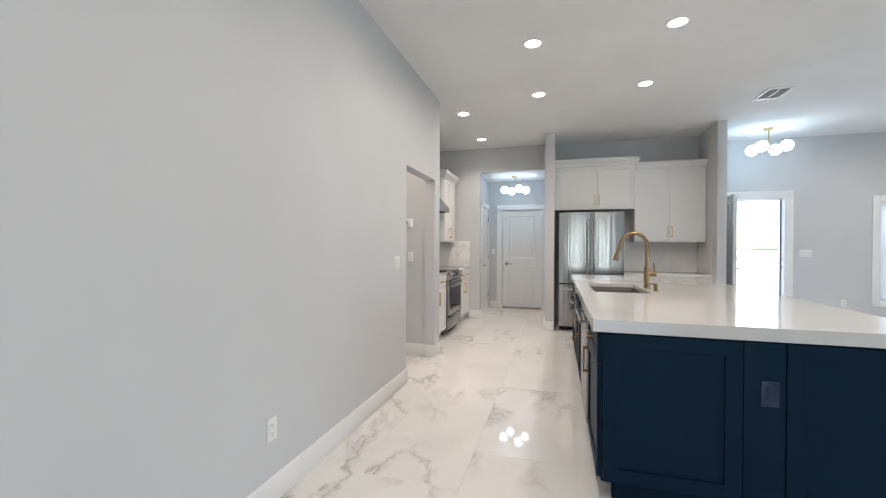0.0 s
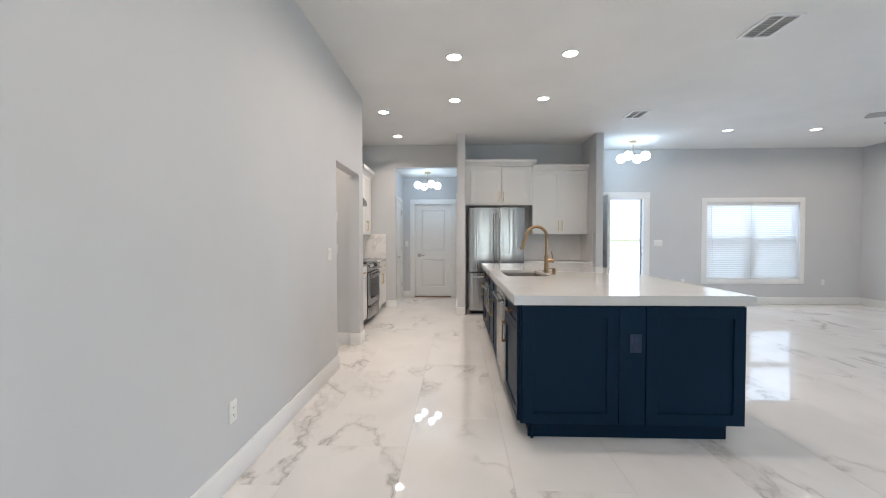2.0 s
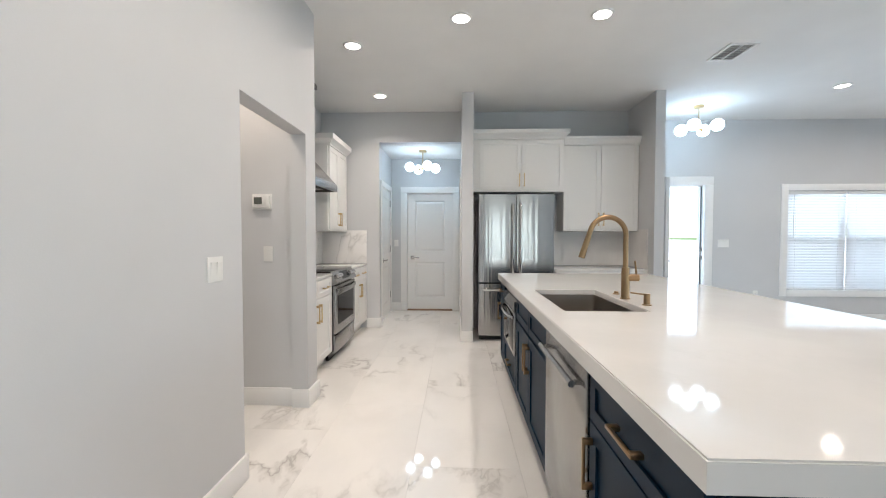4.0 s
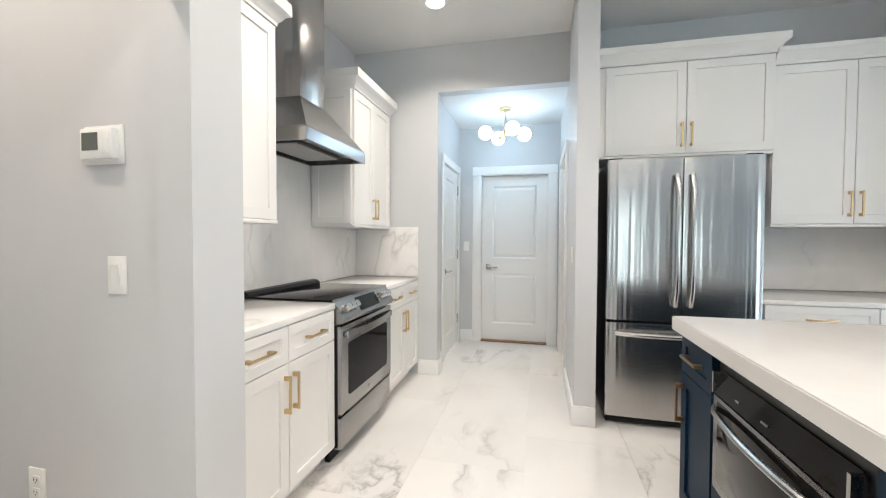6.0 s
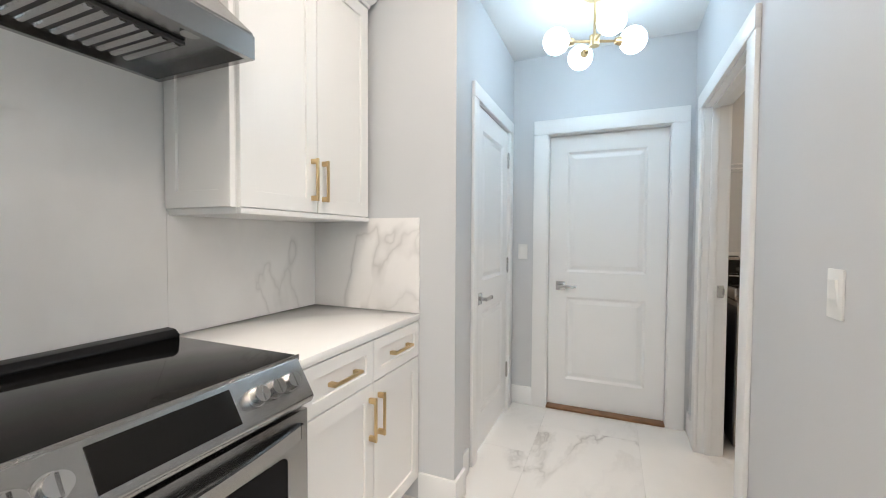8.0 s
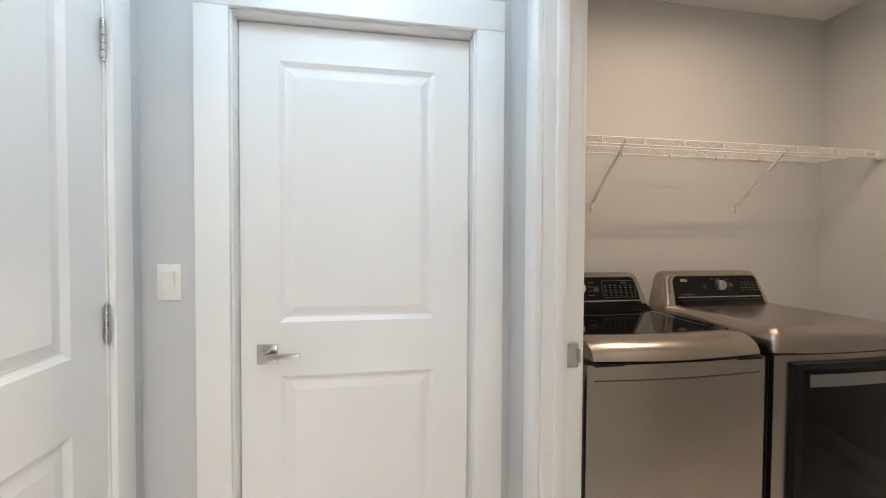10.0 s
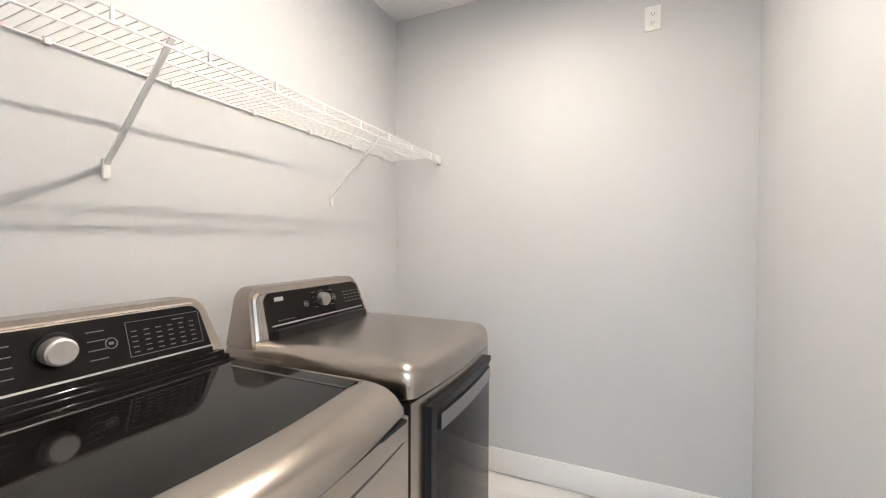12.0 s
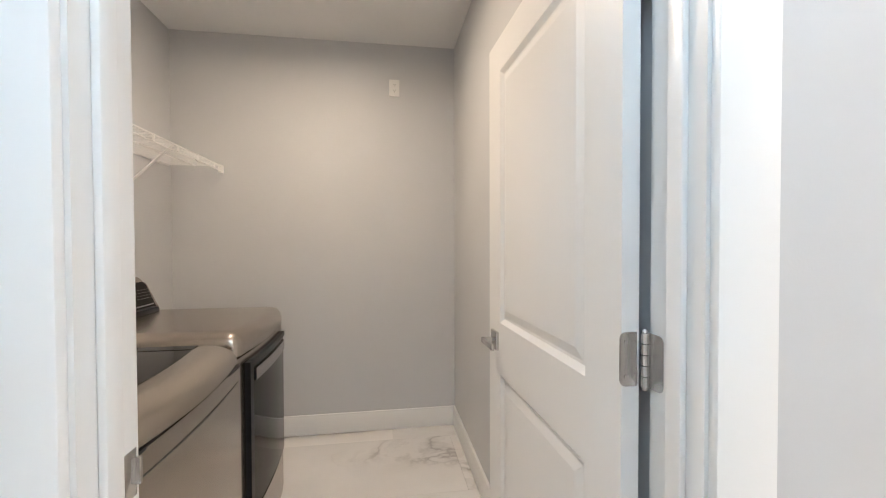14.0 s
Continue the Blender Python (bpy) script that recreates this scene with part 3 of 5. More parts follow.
# ---- cabinets: local x along the front, -y faces out, body from y = 0 back ----
def shaker_bm(x0, z0, x1, z1, rail=0.058, th=0.019, sunk=0.009):
    bm = bmesh.new()
    rings = []
    for inset, y in ((0, 0.0), (0, -th + 0.0015), (0.0015, -th), (rail - 0.001, -th), (rail, -th + 0.001), (rail + 0.0005, -th + sunk)):
        rings.append([bm.verts.new(p) for p in ((x0 + inset, y, z0 + inset), (x1 - inset, y, z0 + inset), (x1 - inset, y, z1 - inset), (x0 + inset, y, z1 - inset))])
    for a, b in zip(rings, rings[1:]):
        for k in range(4):
            bm.faces.new((a[k], a[(k + 1) % 4], b[(k + 1) % 4], b[k]))
    bm.faces.new(rings[0])
    bm.faces.new(rings[-1])
    bmesh.ops.recalc_face_normals(bm, faces=bm.faces[:])
    return bm


def pull(parent, x, z, length, upright, metal, y=-0.019):
    """A square bar pull on two feet that flare at the ends."""
    bm = bmesh.new()
    h = length / 2
    for s in (-1, 1):
        e = s * (h - 0.012)
        if upright:
            box(bm, x - 0.007, y - 0.030, z + e - 0.010, x + 0.007, y, z + e + 0.010, bevel=0.002)
        else:
            box(bm, x + e - 0.010, y - 0.030, z - 0.007, x + e + 0.010, y, z + 0.007, bevel=0.002)
    if upright:
        box(bm, x - 0.0055, y - 0.034, z - h, x + 0.0055, y - 0.024, z + h, bevel=0.002)
    else:
        box(bm, x - h, y - 0.034, z - 0.0055, x + h, y - 0.024, z + 0.0055, bevel=0.002)
    return part("handle", bm, metal, parent, "brushed brass bar pull")


def shaker_front(t, name, x0, z0, x1, z1, paint_mat, handle=None, metal=None, rail=0.058):
    d = part(name, shaker_bm(x0, z0, x1, z1, rail), paint_mat, t, smooth=None)
    if handle == "centre":
        pull(d, (x0 + x1) / 2, (z0 + z1) / 2, 0.16, False, metal)
    elif handle:
        side, end = handle
        x = x0 + 0.029 if side == "l" else x1 - 0.029
        z = z1 - 0.13 if end == "t" else z0 + 0.13
        pull(d, x, z, 0.17, True, metal)
    return d


G_ = 0.0025


def base_cabinet(label, m, w, depth, paint_mat, doors, drawers, metal, h=0.865, group="", hand="l", filler=0.0):
    t = thing("base_cabinet", label, "cabinet", m, group)
    part("body", boxes((-filler, 0.0, 0.105, w, depth, h)), paint_mat, t)
    part("toe_kick", boxes((-filler, 0.07, 0, w, 0.085, 0.105)), paint_mat, t)
    zt = h - 0.004
    zb = 0.112
    zd = zt - 0.165 if drawers else zt
    n = drawers
    for k in range(n):
        a, b = w * k / n + G_, w * (k + 1) / n - G_
        shaker_front(t, "drawer_front", a, zd + G_, b, zt, paint_mat, "centre" if metal else None, metal, 0.045)
    for k in range(doors):
        a, b = w * k / doors + G_, w * (k + 1) / doors - G_
        side = ("r" if k % 2 == 0 else "l") if doors > 1 else hand
        shaker_front(t, "door", a, zb, b, zd - G_, paint_mat, (side, "t"), metal)
    return t


def crown_bm(x0, x1, z0, front, back, left=True, right=True, h=0.085, out=0.055):
    """Crown moulding mitred round the top of a cabinet; front and back are its y."""
    bm = bmesh.new()
    prof = [(0.0, 0.0), (0.006, 0.0), (0.008, 0.016), (0.022, 0.030), (0.036, 0.055), (out - 0.004, 0.066), (out, 0.070), (out, h)]
    rings = []
    for o, dz in prof:
        xa = x0 - (o if left else 0)
        xb = x1 + (o if right else 0)
        rings.append([bm.verts.new(p) for p in ((xa, back, z0 + dz), (xa, front - o, z0 + dz), (xb, front - o, z0 + dz), (xb, back, z0 + dz))])
    for a, b in zip(rings, rings[1:]):
        for k in range(3):
            bm.faces.new((a[k], a[k + 1], b[k + 1], b[k]))
    bm.faces.new(rings[-1])
    bm.faces.new(rings[0])
    for k in (0, 3):
        bm.faces.new([r[k] for r in rings])
    bmesh.ops.recalc_face_normals(bm, faces=bm.faces[:])
    return bm


def wall_cabinet(label, m, w, depth, z0, z1, doors, crown=(True, True), end_panel=False, group="wall cabinets", filler=0.0, crown_h=0.09):
    """Local z is the room's; the body hangs from z0 to z1."""
    t = thing("wall_cabinet", label, "cabinet", m, group)
    part("body", boxes((-filler, 0.0, z0, w, depth, z1)), CABW, t)
    for k in range(doors):
        a, b = w * k / doors + G_, w * (k + 1) / doors - G_
        shaker_front(t, "door", a, z0 + 0.022, b, z1 - 0.035, CABW, ("r" if k % 2 == 0 else "l", "b"), BRASS)
    part("light_rail", boxes((-filler, -0.021, z0, w + 0.004, 0.0, z0 + 0.018), bevel=0.002), CABW, t)
    part("crown", crown_bm(-filler, w, z1 - 0.03, -0.019, depth, *crown, h=crown_h + 0.03, out=0.06), CABW, t)
    if end_panel:
        e = part("end_panel", shaker_bm(0.02, z0 + 0.022, depth - 0.002, z1 - 0.035), CABW, t, smooth=None)
        e.matrix_local = pose(0, depth, 0, 0, 0, -90)
    return t


XC = -1.005
KD = XC - XK - 0.002
base_cabinet("white shaker base cabinet with two drawers and two doors", pose(XC, 5.163, 0, 0, 0, 90), 0.822, KD, CABW, 2, 2, BRASS, 0.875, "white base cabinets", filler=0.04)
base_cabinet("white shaker base cabinet beyond the range", pose(XC, 6.762, 0, 0, 0, 90), 0.784, KD, CABW, 2, 2, BRASS, 0.875, "white base cabinets")
wall_cabinet("tall white shaker wall cabinet beside the range hood", pose(-1.285, 5.153, 0, 0, 0, 90), 0.732, -1.285 - XK - 0.002, 1.337, 2.41, 2, (False, True), crown_h=0.10, filler=0.03)
wall_cabinet("white shaker wall cabinet with crown in the corner", pose(-1.270, 6.778, 0, 0, 0, 90), 0.735, -1.270 - XK - 0.002, 1.347, 2.41, 2, (True, True), True, crown_h=0.10)

for a, b in ((5.122, 5.990), (6.757, 7.548)):
    solid("countertop", boxes((XK + 0.002, a, 0.876, -0.983, b, 0.907), bevel=0.003), QUARTZ, "white veined quartz countertop on white base cabinets", "countertop", "kitchen counters")
for a, b, lo, hi in ((5.122, 5.97, 0.909, 1.36), (5.971, 6.769, 0.93, 2.0), (6.77, 7.548, 0.909, 1.36)):
    solid("backsplash", boxes((XK + 0.0005, a, lo, XK + 0.012, b, hi)), SPLASH, "polished marble-look backsplash with grey veins", "backsplash", "backsplash slabs")
solid("backsplash", boxes((XK + 0.013, 7.538, 0.909, -0.985, 7.5495, 1.365), bevel=0.001), SPLASH, "polished marble backsplash return on the end wall", "backsplash")


# ---- range: local x along the front, -y out ----
def cooker(m):
    t = thing("range", "slide-in stainless electric range with a black glass top", "range", m)
    w, d = 0.758, 0.625
    part("body", boxes((0, 0.02, 0.09, w, d, 0.90)), DARKSTEEL, t)
    part("plinth", boxes((0.02, 0.06, 0, w - 0.02, 0.09, 0.09)), BLACK, t)
    part("side_trim", boxes((-0.001, 0.0, 0.10, 0.004, 0.025, 0.78)), BLACK, t)
    dr = part("drawer", boxes((0.003, -0.018, 0.085, w - 0.003, 0.02, 0.262), bevel=0.004), STEEL_H, t, "stainless storage drawer")
    part("drawer_grip", boxes((0.10, -0.0205, 0.266, w - 0.003, 0.02, 0.279)), BLACK, dr)
    dz0, dz1 = 0.283, 0.775
    door = part("oven_door", boxes((0.003, -0.026, dz0, w - 0.003, 0.02, dz1), bevel=0.005), STEEL_H, t, "stainless oven door")
    bm = bmesh.new()
    prism(bm, rounded([(0.085, dz0 + 0.085), (w - 0.085, dz0 + 0.085), (w - 0.085, dz1 - 0.105), (0.085, dz1 - 0.105)], 0.018), "y", -0.0285, -0.02)
    part("oven_window", bm, OVEN_GLASS, door, "black glass oven window")
    bm = bmesh.new()
    n = 14
    lo = []
    for k in range(n + 1):
        u = k / n
        x = 0.04 + u * (w - 0.08)
        out = -0.045 - 0.032 * math.sin(math.pi * u)
        lo.append((x, out))
    for (xa, ya), (xb, yb) in zip(lo, lo[1:]):
        vs = [bm.verts.new(p) for p in ((xa, ya, dz1 - 0.068), (xb, yb, dz1 - 0.068), (xb, yb, dz1 - 0.030), (xa, ya, dz1 - 0.030),
                                        (xa, ya + 0.012, dz1 - 0.068), (xb, yb + 0.012, dz1 - 0.068), (xb, yb + 0.012, dz1 - 0.030), (xa, ya + 0.012, dz1 - 0.030))]
        for f in ((0, 1, 2, 3), (7, 6, 5, 4), (3, 2, 6, 7), (4, 5, 1, 0)):
            bm.faces.new([vs[i] for i in f])
    bmesh.ops.remove_doubles(bm, verts=bm.verts[:], dist=0.0002)
    for x in (0.04, w - 0.052):
        box(bm, x, -0.048, dz1 - 0.068, x + 0.012, -0.022, dz1 - 0.030)
    part("door_handle", bm, STEEL_H, door, "bowed stainless handle")
    part("badge", cyl(bmesh.new(), (w / 2, -0.0255, dz0 + 0.035), (w / 2, -0.0285, dz0 + 0.035), 0.011, seg=20), CHROME, door)
    # tilted control panel with rounded ends
    bm = bmesh.new()
    prism(bm, rounded([(0.06, 0.785), (-0.036, 0.792), (-0.046, 0.812), (0.018, 0.917), (0.06, 0.917)], [0, 0.01, 0.012, 0.012, 0]), "x", 0.0, w)
    panel = part("control_panel", bm, STEEL_H, t, "tilted stainless control panel")
    face0, along = Vector((0, -0.046, 0.812)), Vector((0, 0.064, 0.105)).normalized()
    out = Vector((0, -along.z, along.y))

    def at_face(x, s, o):
        return Vector((x, 0, 0)) + face0 + along * s + out * o
    for x in (0.072, 0.126, 0.180, w - 0.180, w - 0.126, w - 0.072):
        bm = bmesh.new()
        cyl(bm, at_face(x, 0.062, 0.0), at_face(x, 0.062, 0.010), 0.026, seg=24)
        cyl(bm, at_face(x, 0.062, 0.010), at_face(x, 0.062, 0.036), 0.0225, 0.0205, 24)
        k = part("knob", bm, CHROME, panel, "round stainless knob")
        bm = bmesh.new()
        box(bm, x - 0.003, -0.002, -0.019, x + 0.003, 0.004, 0.019)
        bmesh.ops.transform(bm, matrix=Matrix.Translation(at_face(0, 0.062, 0.034)) @ Matrix.Rotation(-math.atan2(along.y, along.z), 4, "X"), verts=bm.verts[:])
        part("knob_grip", bm, CHROME, k)
    bm = bmesh.new()
    box(bm, 0.235, -0.0015, -0.044, w - 0.235, 0.001, 0.044)
    bmesh.ops.transform(bm, matrix=Matrix.Translation(at_face(0, 0.062, 0.0)) @ Matrix.Rotation(-math.atan2(along.y, along.z), 4, "X"), verts=bm.verts[:])
    part("display", bm, BLACKGLASS, panel, "black glass display")
    top = part("cooktop", boxes((-0.006, 0.02, 0.909, w + 0.006, d - 0.055, 0.921), bevel=0.003), BLACKGLASS, t, "black glass cooktop")
    part("cooktop_rim", boxes((-0.008, 0.016, 0.906, w + 0.008, 0.021, 0.9225)), STEEL_H, top)
    bm = bmesh.new()
    prism(bm, rounded([(d - 0.055, 0.905), (d - 0.075, 0.925), (d - 0.05, 0.945), (d - 0.004, 0.948), (d - 0.004, 0.905)], [0, 0.006, 0.008, 0.004, 0]), "x", -0.006, w + 0.006)
    part("rear_vent", bm, BLACK, t, "black rear vent trim")
    return t


cooker(pose(-0.977, 5.995, 0, 0, 0, 90))


def range_hood(m):
    """Local x along the wall, wall at y = 0, -y out."""
    t = thing("range_hood", "stainless wall-mounted chimney range hood", "range hood", m)
    w, d = 0.765, 0.455
    z0, z1, z2 = 1.81, 1.885, 2.14
    c0, c1, cd = w / 2 - 0.148, w / 2 + 0.148, 0.265
    bm = bmesh.new()
    lo = [bm.verts.new(p) for p in ((0, 0, z0), (0, -d, z0), (w, -d, z0), (w, 0, z0))]
    mid = [bm.verts.new(p) for p in ((0, 0, z1), (0, -d, z1), (w, -d, z1), (w, 0, z1))]
    hi = [bm.verts.new(p) for p in ((c0, 0, z2), (c0, -cd, z2), (c1, -cd, z2), (c1, 0, z2))]
    for a, b in ((lo, mid), (mid, hi)):
        for k in range(4):
            bm.faces.new((a[k], a[(k + 1) % 4], b[(k + 1) % 4], b[k]))
    bm.faces.new(hi)
    inn = [bm.verts.new(p) for p in ((0.02, -0.02, z0), (0.02, -d + 0.02, z0), (w - 0.02, -d + 0.02, z0), (w - 0.02, -0.02, z0))]
    deep = [bm.verts.new((v.co.x, v.co.y, z0 + 0.03)) for v in inn]
    for a, b in ((lo, inn), (inn, deep)):
        for k in range(4):
            bm.faces.new((a[k], a[(k + 1) % 4], b[(k + 1) % 4], b[k]))
    bm.faces.new(deep)
    bmesh.ops.recalc_face_normals(bm, faces=bm.faces[:])
    es = [e for e in bm.edges if {e.verts[0], e.verts[1]} & set(mid) and abs(e.verts[0].co.z - e.verts[1].co.z) < 1e-5]
    bmesh.ops.bevel(bm, geom=es, offset=0.006, segments=3, affect="EDGES")
    can = part("canopy", bm, STEEL_H, t, "sloped stainless canopy")
    part("chimney", boxes((c0 + 0.001, -cd + 0.001, z2, c1 - 0.001, 0, H - 0.004), bevel=0.003), STEEL, t)
    part("ceiling_collar", boxes((c0 - 0.03, -cd - 0.03, H - 0.055, c1 + 0.03, 0, H - 0.002), bevel=0.004), STEEL_H, t, "stainless collar at the ceiling")
    part("filter_tray", boxes((0.12, -d + 0.14, z0 + 0.018, w - 0.12, -0.06, z0 + 0.028)), SLOT, can)
    bm0 = bmesh.new()
    prism(bm0, [(-0.010, 0.010), (-0.006, 0.004), (0.006, 0.004), (0.010, 0.010)], "y", -d + 0.145, -0.065)
    me = mesh_of("baffle", bm0, STEEL)
    n = 15
    for k in range(n):
        b = new("baffle", me)
        b.parent = can
        b.location = (0.14 + k * (w - 0.28) / (n - 1), 0, z0 + 0.006)
    for x in (0.15, w - 0.15):
        part("hood_lamp", cyl(bmesh.new(), (x, -d + 0.075, z0 + 0.022), (x, -d + 0.075, z0 + 0.030), 0.025, seg=20), CHROME, can)
    return t


range_hood(pose(XK + 0.012, 5.988, 0, 0, 0, 90))


# ---- refrigerator and the cabinets round it ----
def refrigerator(m):
    t = thing("refrigerator", "stainless french-door refrigerator with a bottom freezer", "refrigerator", m)
    w, d, h = 0.912, 0.68, 1.792
    part("body", boxes((0.006, 0.075, 0.03, w - 0.006, d, h - 0.012), bevel=0.004), DARKSTEEL, t, "dark grey side panels")
    part("gasket", boxes((0.012, 0.060, 0.07, w - 0.012, 0.076, h - 0.03)), RUBBER, t)
    part("base_grille", boxes((0.01, 0.05, 0.012, w - 0.01, 0.10, 0.062)), BLACK, t)
    zs = 0.708

    def bowed(x0, x1, z0, z1):
        bm = bmesh.new()
        pts = [(x0, 0.058)]
        for k in range(13):
            u = k / 12
            pts.append((x0 + u * (x1 - x0), 0.012 - 0.012 * math.sin(math.pi * u) ** 0.6))
        pts.append((x1, 0.058))
        prism(bm, pts, "z", z0, z1)
        es = [e for e in bm.edges if abs(e.verts[0].co.z - e.verts[1].co.z) < 1e-6]
        bmesh.ops.bevel(bm, geom=es, offset=0.004, segments=2, affect="EDGES")
        return bm
    for x0, x1, hx in ((0.0, w / 2 - 0.003, w / 2 - 0.045), (w / 2 + 0.003, w, w / 2 + 0.045)):
        dr = part("door", bowed(x0, x1, zs + 0.012, h), STEEL, t, "stainless fridge door")
        bm = bmesh.new()
        za, zb = zs + 0.12, h - 0.115
        pts = []
        for k in range(17):
            u = k / 16
            pts.append((hx, -0.012 - 0.048 * min(1, math.sin(math.pi * u) ** 0.45 if 0 < u < 1 else 0), za + u * (zb - za)))
        sweep(bm, pts, 0.0165, 12)
        for v in bm.verts:
            v.co.y = min(v.co.y, -0.002) * 0.92
        part("handle", bm, CHROME, dr, "bowed satin handle")
    fz = part("freezer_drawer", bowed(0.0, w, 0.065, zs - 0.006), STEEL, t, "stainless freezer drawer")
    bm = bmesh.new()
    pts = []
    for k in range(17):
        u = k / 16
        pts.append((0.06 + u * (w - 0.12), -0.006 - 0.05 * min(1, math.sin(math.pi * u) ** 0.45 if 0 < u < 1 else 0), zs - 0.075))
    sweep(bm, pts, 0.0165, 12)
    part("handle", bm, CHROME, fz, "bowed satin handle")
    for x in (0.05, w - 0.05):
        part("hinge_cover", boxes((x - 0.045, 0.03, h - 0.012, x + 0.045, 0.12, h + 0.012), bevel=0.004), BLACK, t)
        part("foot", cyl(bmesh.new(), (x, 0.10, 0), (x, 0.10, 0.035), 0.02, seg=14), BLACK, t)
    part("badge", cyl(bmesh.new(), (w - 0.06, 0.0115, h - 0.06), (w - 0.06, 0.004, h - 0.06), 0.011, seg=18), CHROME, t)
    return t


refrigerator(pose(0.546, 6.872, 0))
YW = 7.585
wall_cabinet("white shaker cabinet over the refrigerator", pose(0.570, 7.215, 0), 1.082, YW - 7.215 - 0.002, 1.855, 2.56, 2, (True, True), filler=0.090, crown_h=0.085)
wall_cabinet("white shaker wall cabinet over the side counter", pose(1.655, 7.245, 0), 0.955, YW - 7.245 - 0.002, 1.350, 2.485, 2, (False, True), crown_h=0.07)
base_cabinet("white shaker base cabinet with drawers under the side counter", pose(1.50, 6.965, 0), 0.60, YW - 6.965 - 0.002, CABW, 1, 1, BRASS, 0.850, "white base cabinets")
base_cabinet("white shaker base cabinet under the side counter", pose(2.102, 6.965, 0), 0.511, YW - 6.965 - 0.002, CABW, 1, 1, BRASS, 0.850, "white base cabinets")
solid("countertop", boxes((1.475, 6.94, 0.851, 2.613, YW - 0.001, 0.882), bevel=0.003), QUARTZ, "white quartz side counter beside the refrigerator", "countertop", "kitchen counters")
solid("backsplash", boxes((1.475, YW - 0.012, 0.884, 2.602, YW - 0.0005, 1.348)), SPLASH, "polished marble backsplash behind the side counter", "backsplash", "backsplash slabs")
solid("backsplash", boxes((2.603, 6.96, 0.884, 2.6145, YW - 0.0005, 1.37)), SPLASH, "polished marble backsplash return on the pier", "backsplash", "backsplash slabs")

# ---- island ----
IX0, IX1, IY0, IY1 = 0.735, 2.105, 2.69, 5.98
SX0, SX1, SY0, SY1 = 0.692, 2.158, 2.668, 6.02
KX0, KX1, KY0, KY1 = 0.815, 1.225, 3.98, 4.765     # sink cut-out


def island_top():
    bm = bmesh.new()
    z0, z1 = 0.855, 0.915
    outer = [(SX0, SY0), (SX1, SY0), (SX1, SY1), (SX0, SY1)]
    inner = [(KX0, KY0), (KX1, KY0), (KX1, KY1), (KX0, KY1)]
    lv = {}
    for z in (z0, z1):
        lv[z] = ([bm.verts.new((x, y, z)) for x, y in outer], [bm.verts.new((x, y, z if z > 0.9 else 0.884)) for x, y in inner])
        o, i = lv[z]
        for k in range(4):
            bm.faces.new((o[k], o[(k + 1) % 4], i[(k + 1) % 4], i[k]))
    for ring in (0, 1):
        a, b = lv[z0][ring], lv[z1][ring]
        for k in range(4):
            bm.faces.new((a[k], a[(k + 1) % 4], b[(k + 1) % 4], b[k]))
    bmesh.ops.recalc_face_normals(bm, faces=bm.faces[:])
    es = [e for e in bm.edges if (e.verts[0].co.z > 0.9 and e.verts[1].co.z > 0.9 and len([f for f in e.link_faces if abs(f.normal.z) < 0.5]) == 1)]
    bmesh.ops.bevel(bm, geom=es, offset=0.004, segments=2, affect="EDGES")
    return bm


solid("island_countertop", island_top(), ISLAND_QUARTZ, "thick white quartz island countertop with a sink cut-out", "countertop")


def side(y1):
    return pose(IX0, y1, 0, 0, 0, -90)


base_cabinet("narrow navy shaker island cabinet with drawer and door", side(3.315), 0.605, 0.60, NAVY, 1, 1, GOLD_DARK, 0.853, "navy island cabinets")
sb = base_cabinet("navy shaker sink base with false drawers and two doors", side(4.925), 0.985, 0.04, NAVY, 2, 0, GOLD_DARK, 0.672, "navy island cabinets")
part("apron", boxes((0, 0, 0.672, 0.985, 0.02, 0.853)), NAVY, sb)
for a, b in ((G_, 0.49), (0.495, 0.985 - G_)):
    shaker_front(sb, "false_drawer_front", a, 0.684, b, 0.849, NAVY, None, None, 0.045)
base_cabinet("narrow navy shaker island cabinet beside the microwave", side(5.965), 0.315, 0.60, NAVY, 1, 1, GOLD_DARK, 0.853, "navy island cabinets", "l")


def dishwasher(m):
    t = thing("dishwasher", "stainless dishwasher built into the island", "dishwasher", m)
    w = 0.60
    part("tub", boxes((0.004, 0.0, 0.10, w - 0.004, 0.58, 0.850)), DARKSTEEL, t)
    part("toe_kick", boxes((0.004, 0.06, 0, w - 0.004, 0.08, 0.10)), BLACK, t)
    d = part("door", boxes((0.004, -0.028, 0.112, w - 0.004, 0.0, 0.845), bevel=0.004), STEEL_H, t, "stainless front")
    bm = bmesh.new()
    cyl(bm, (0.05, -0.062, 0.775), (w - 0.05, -0.062, 0.775), 0.012, seg=16)
    for x in (0.07, w - 0.07):
        cyl(bm, (x, -0.062, 0.775), (x, -0.026, 0.775), 0.009, seg=12)
    part("handle", bm, STEEL_H, d, "stainless bar handle")
    return t


dishwasher(side(3.925))


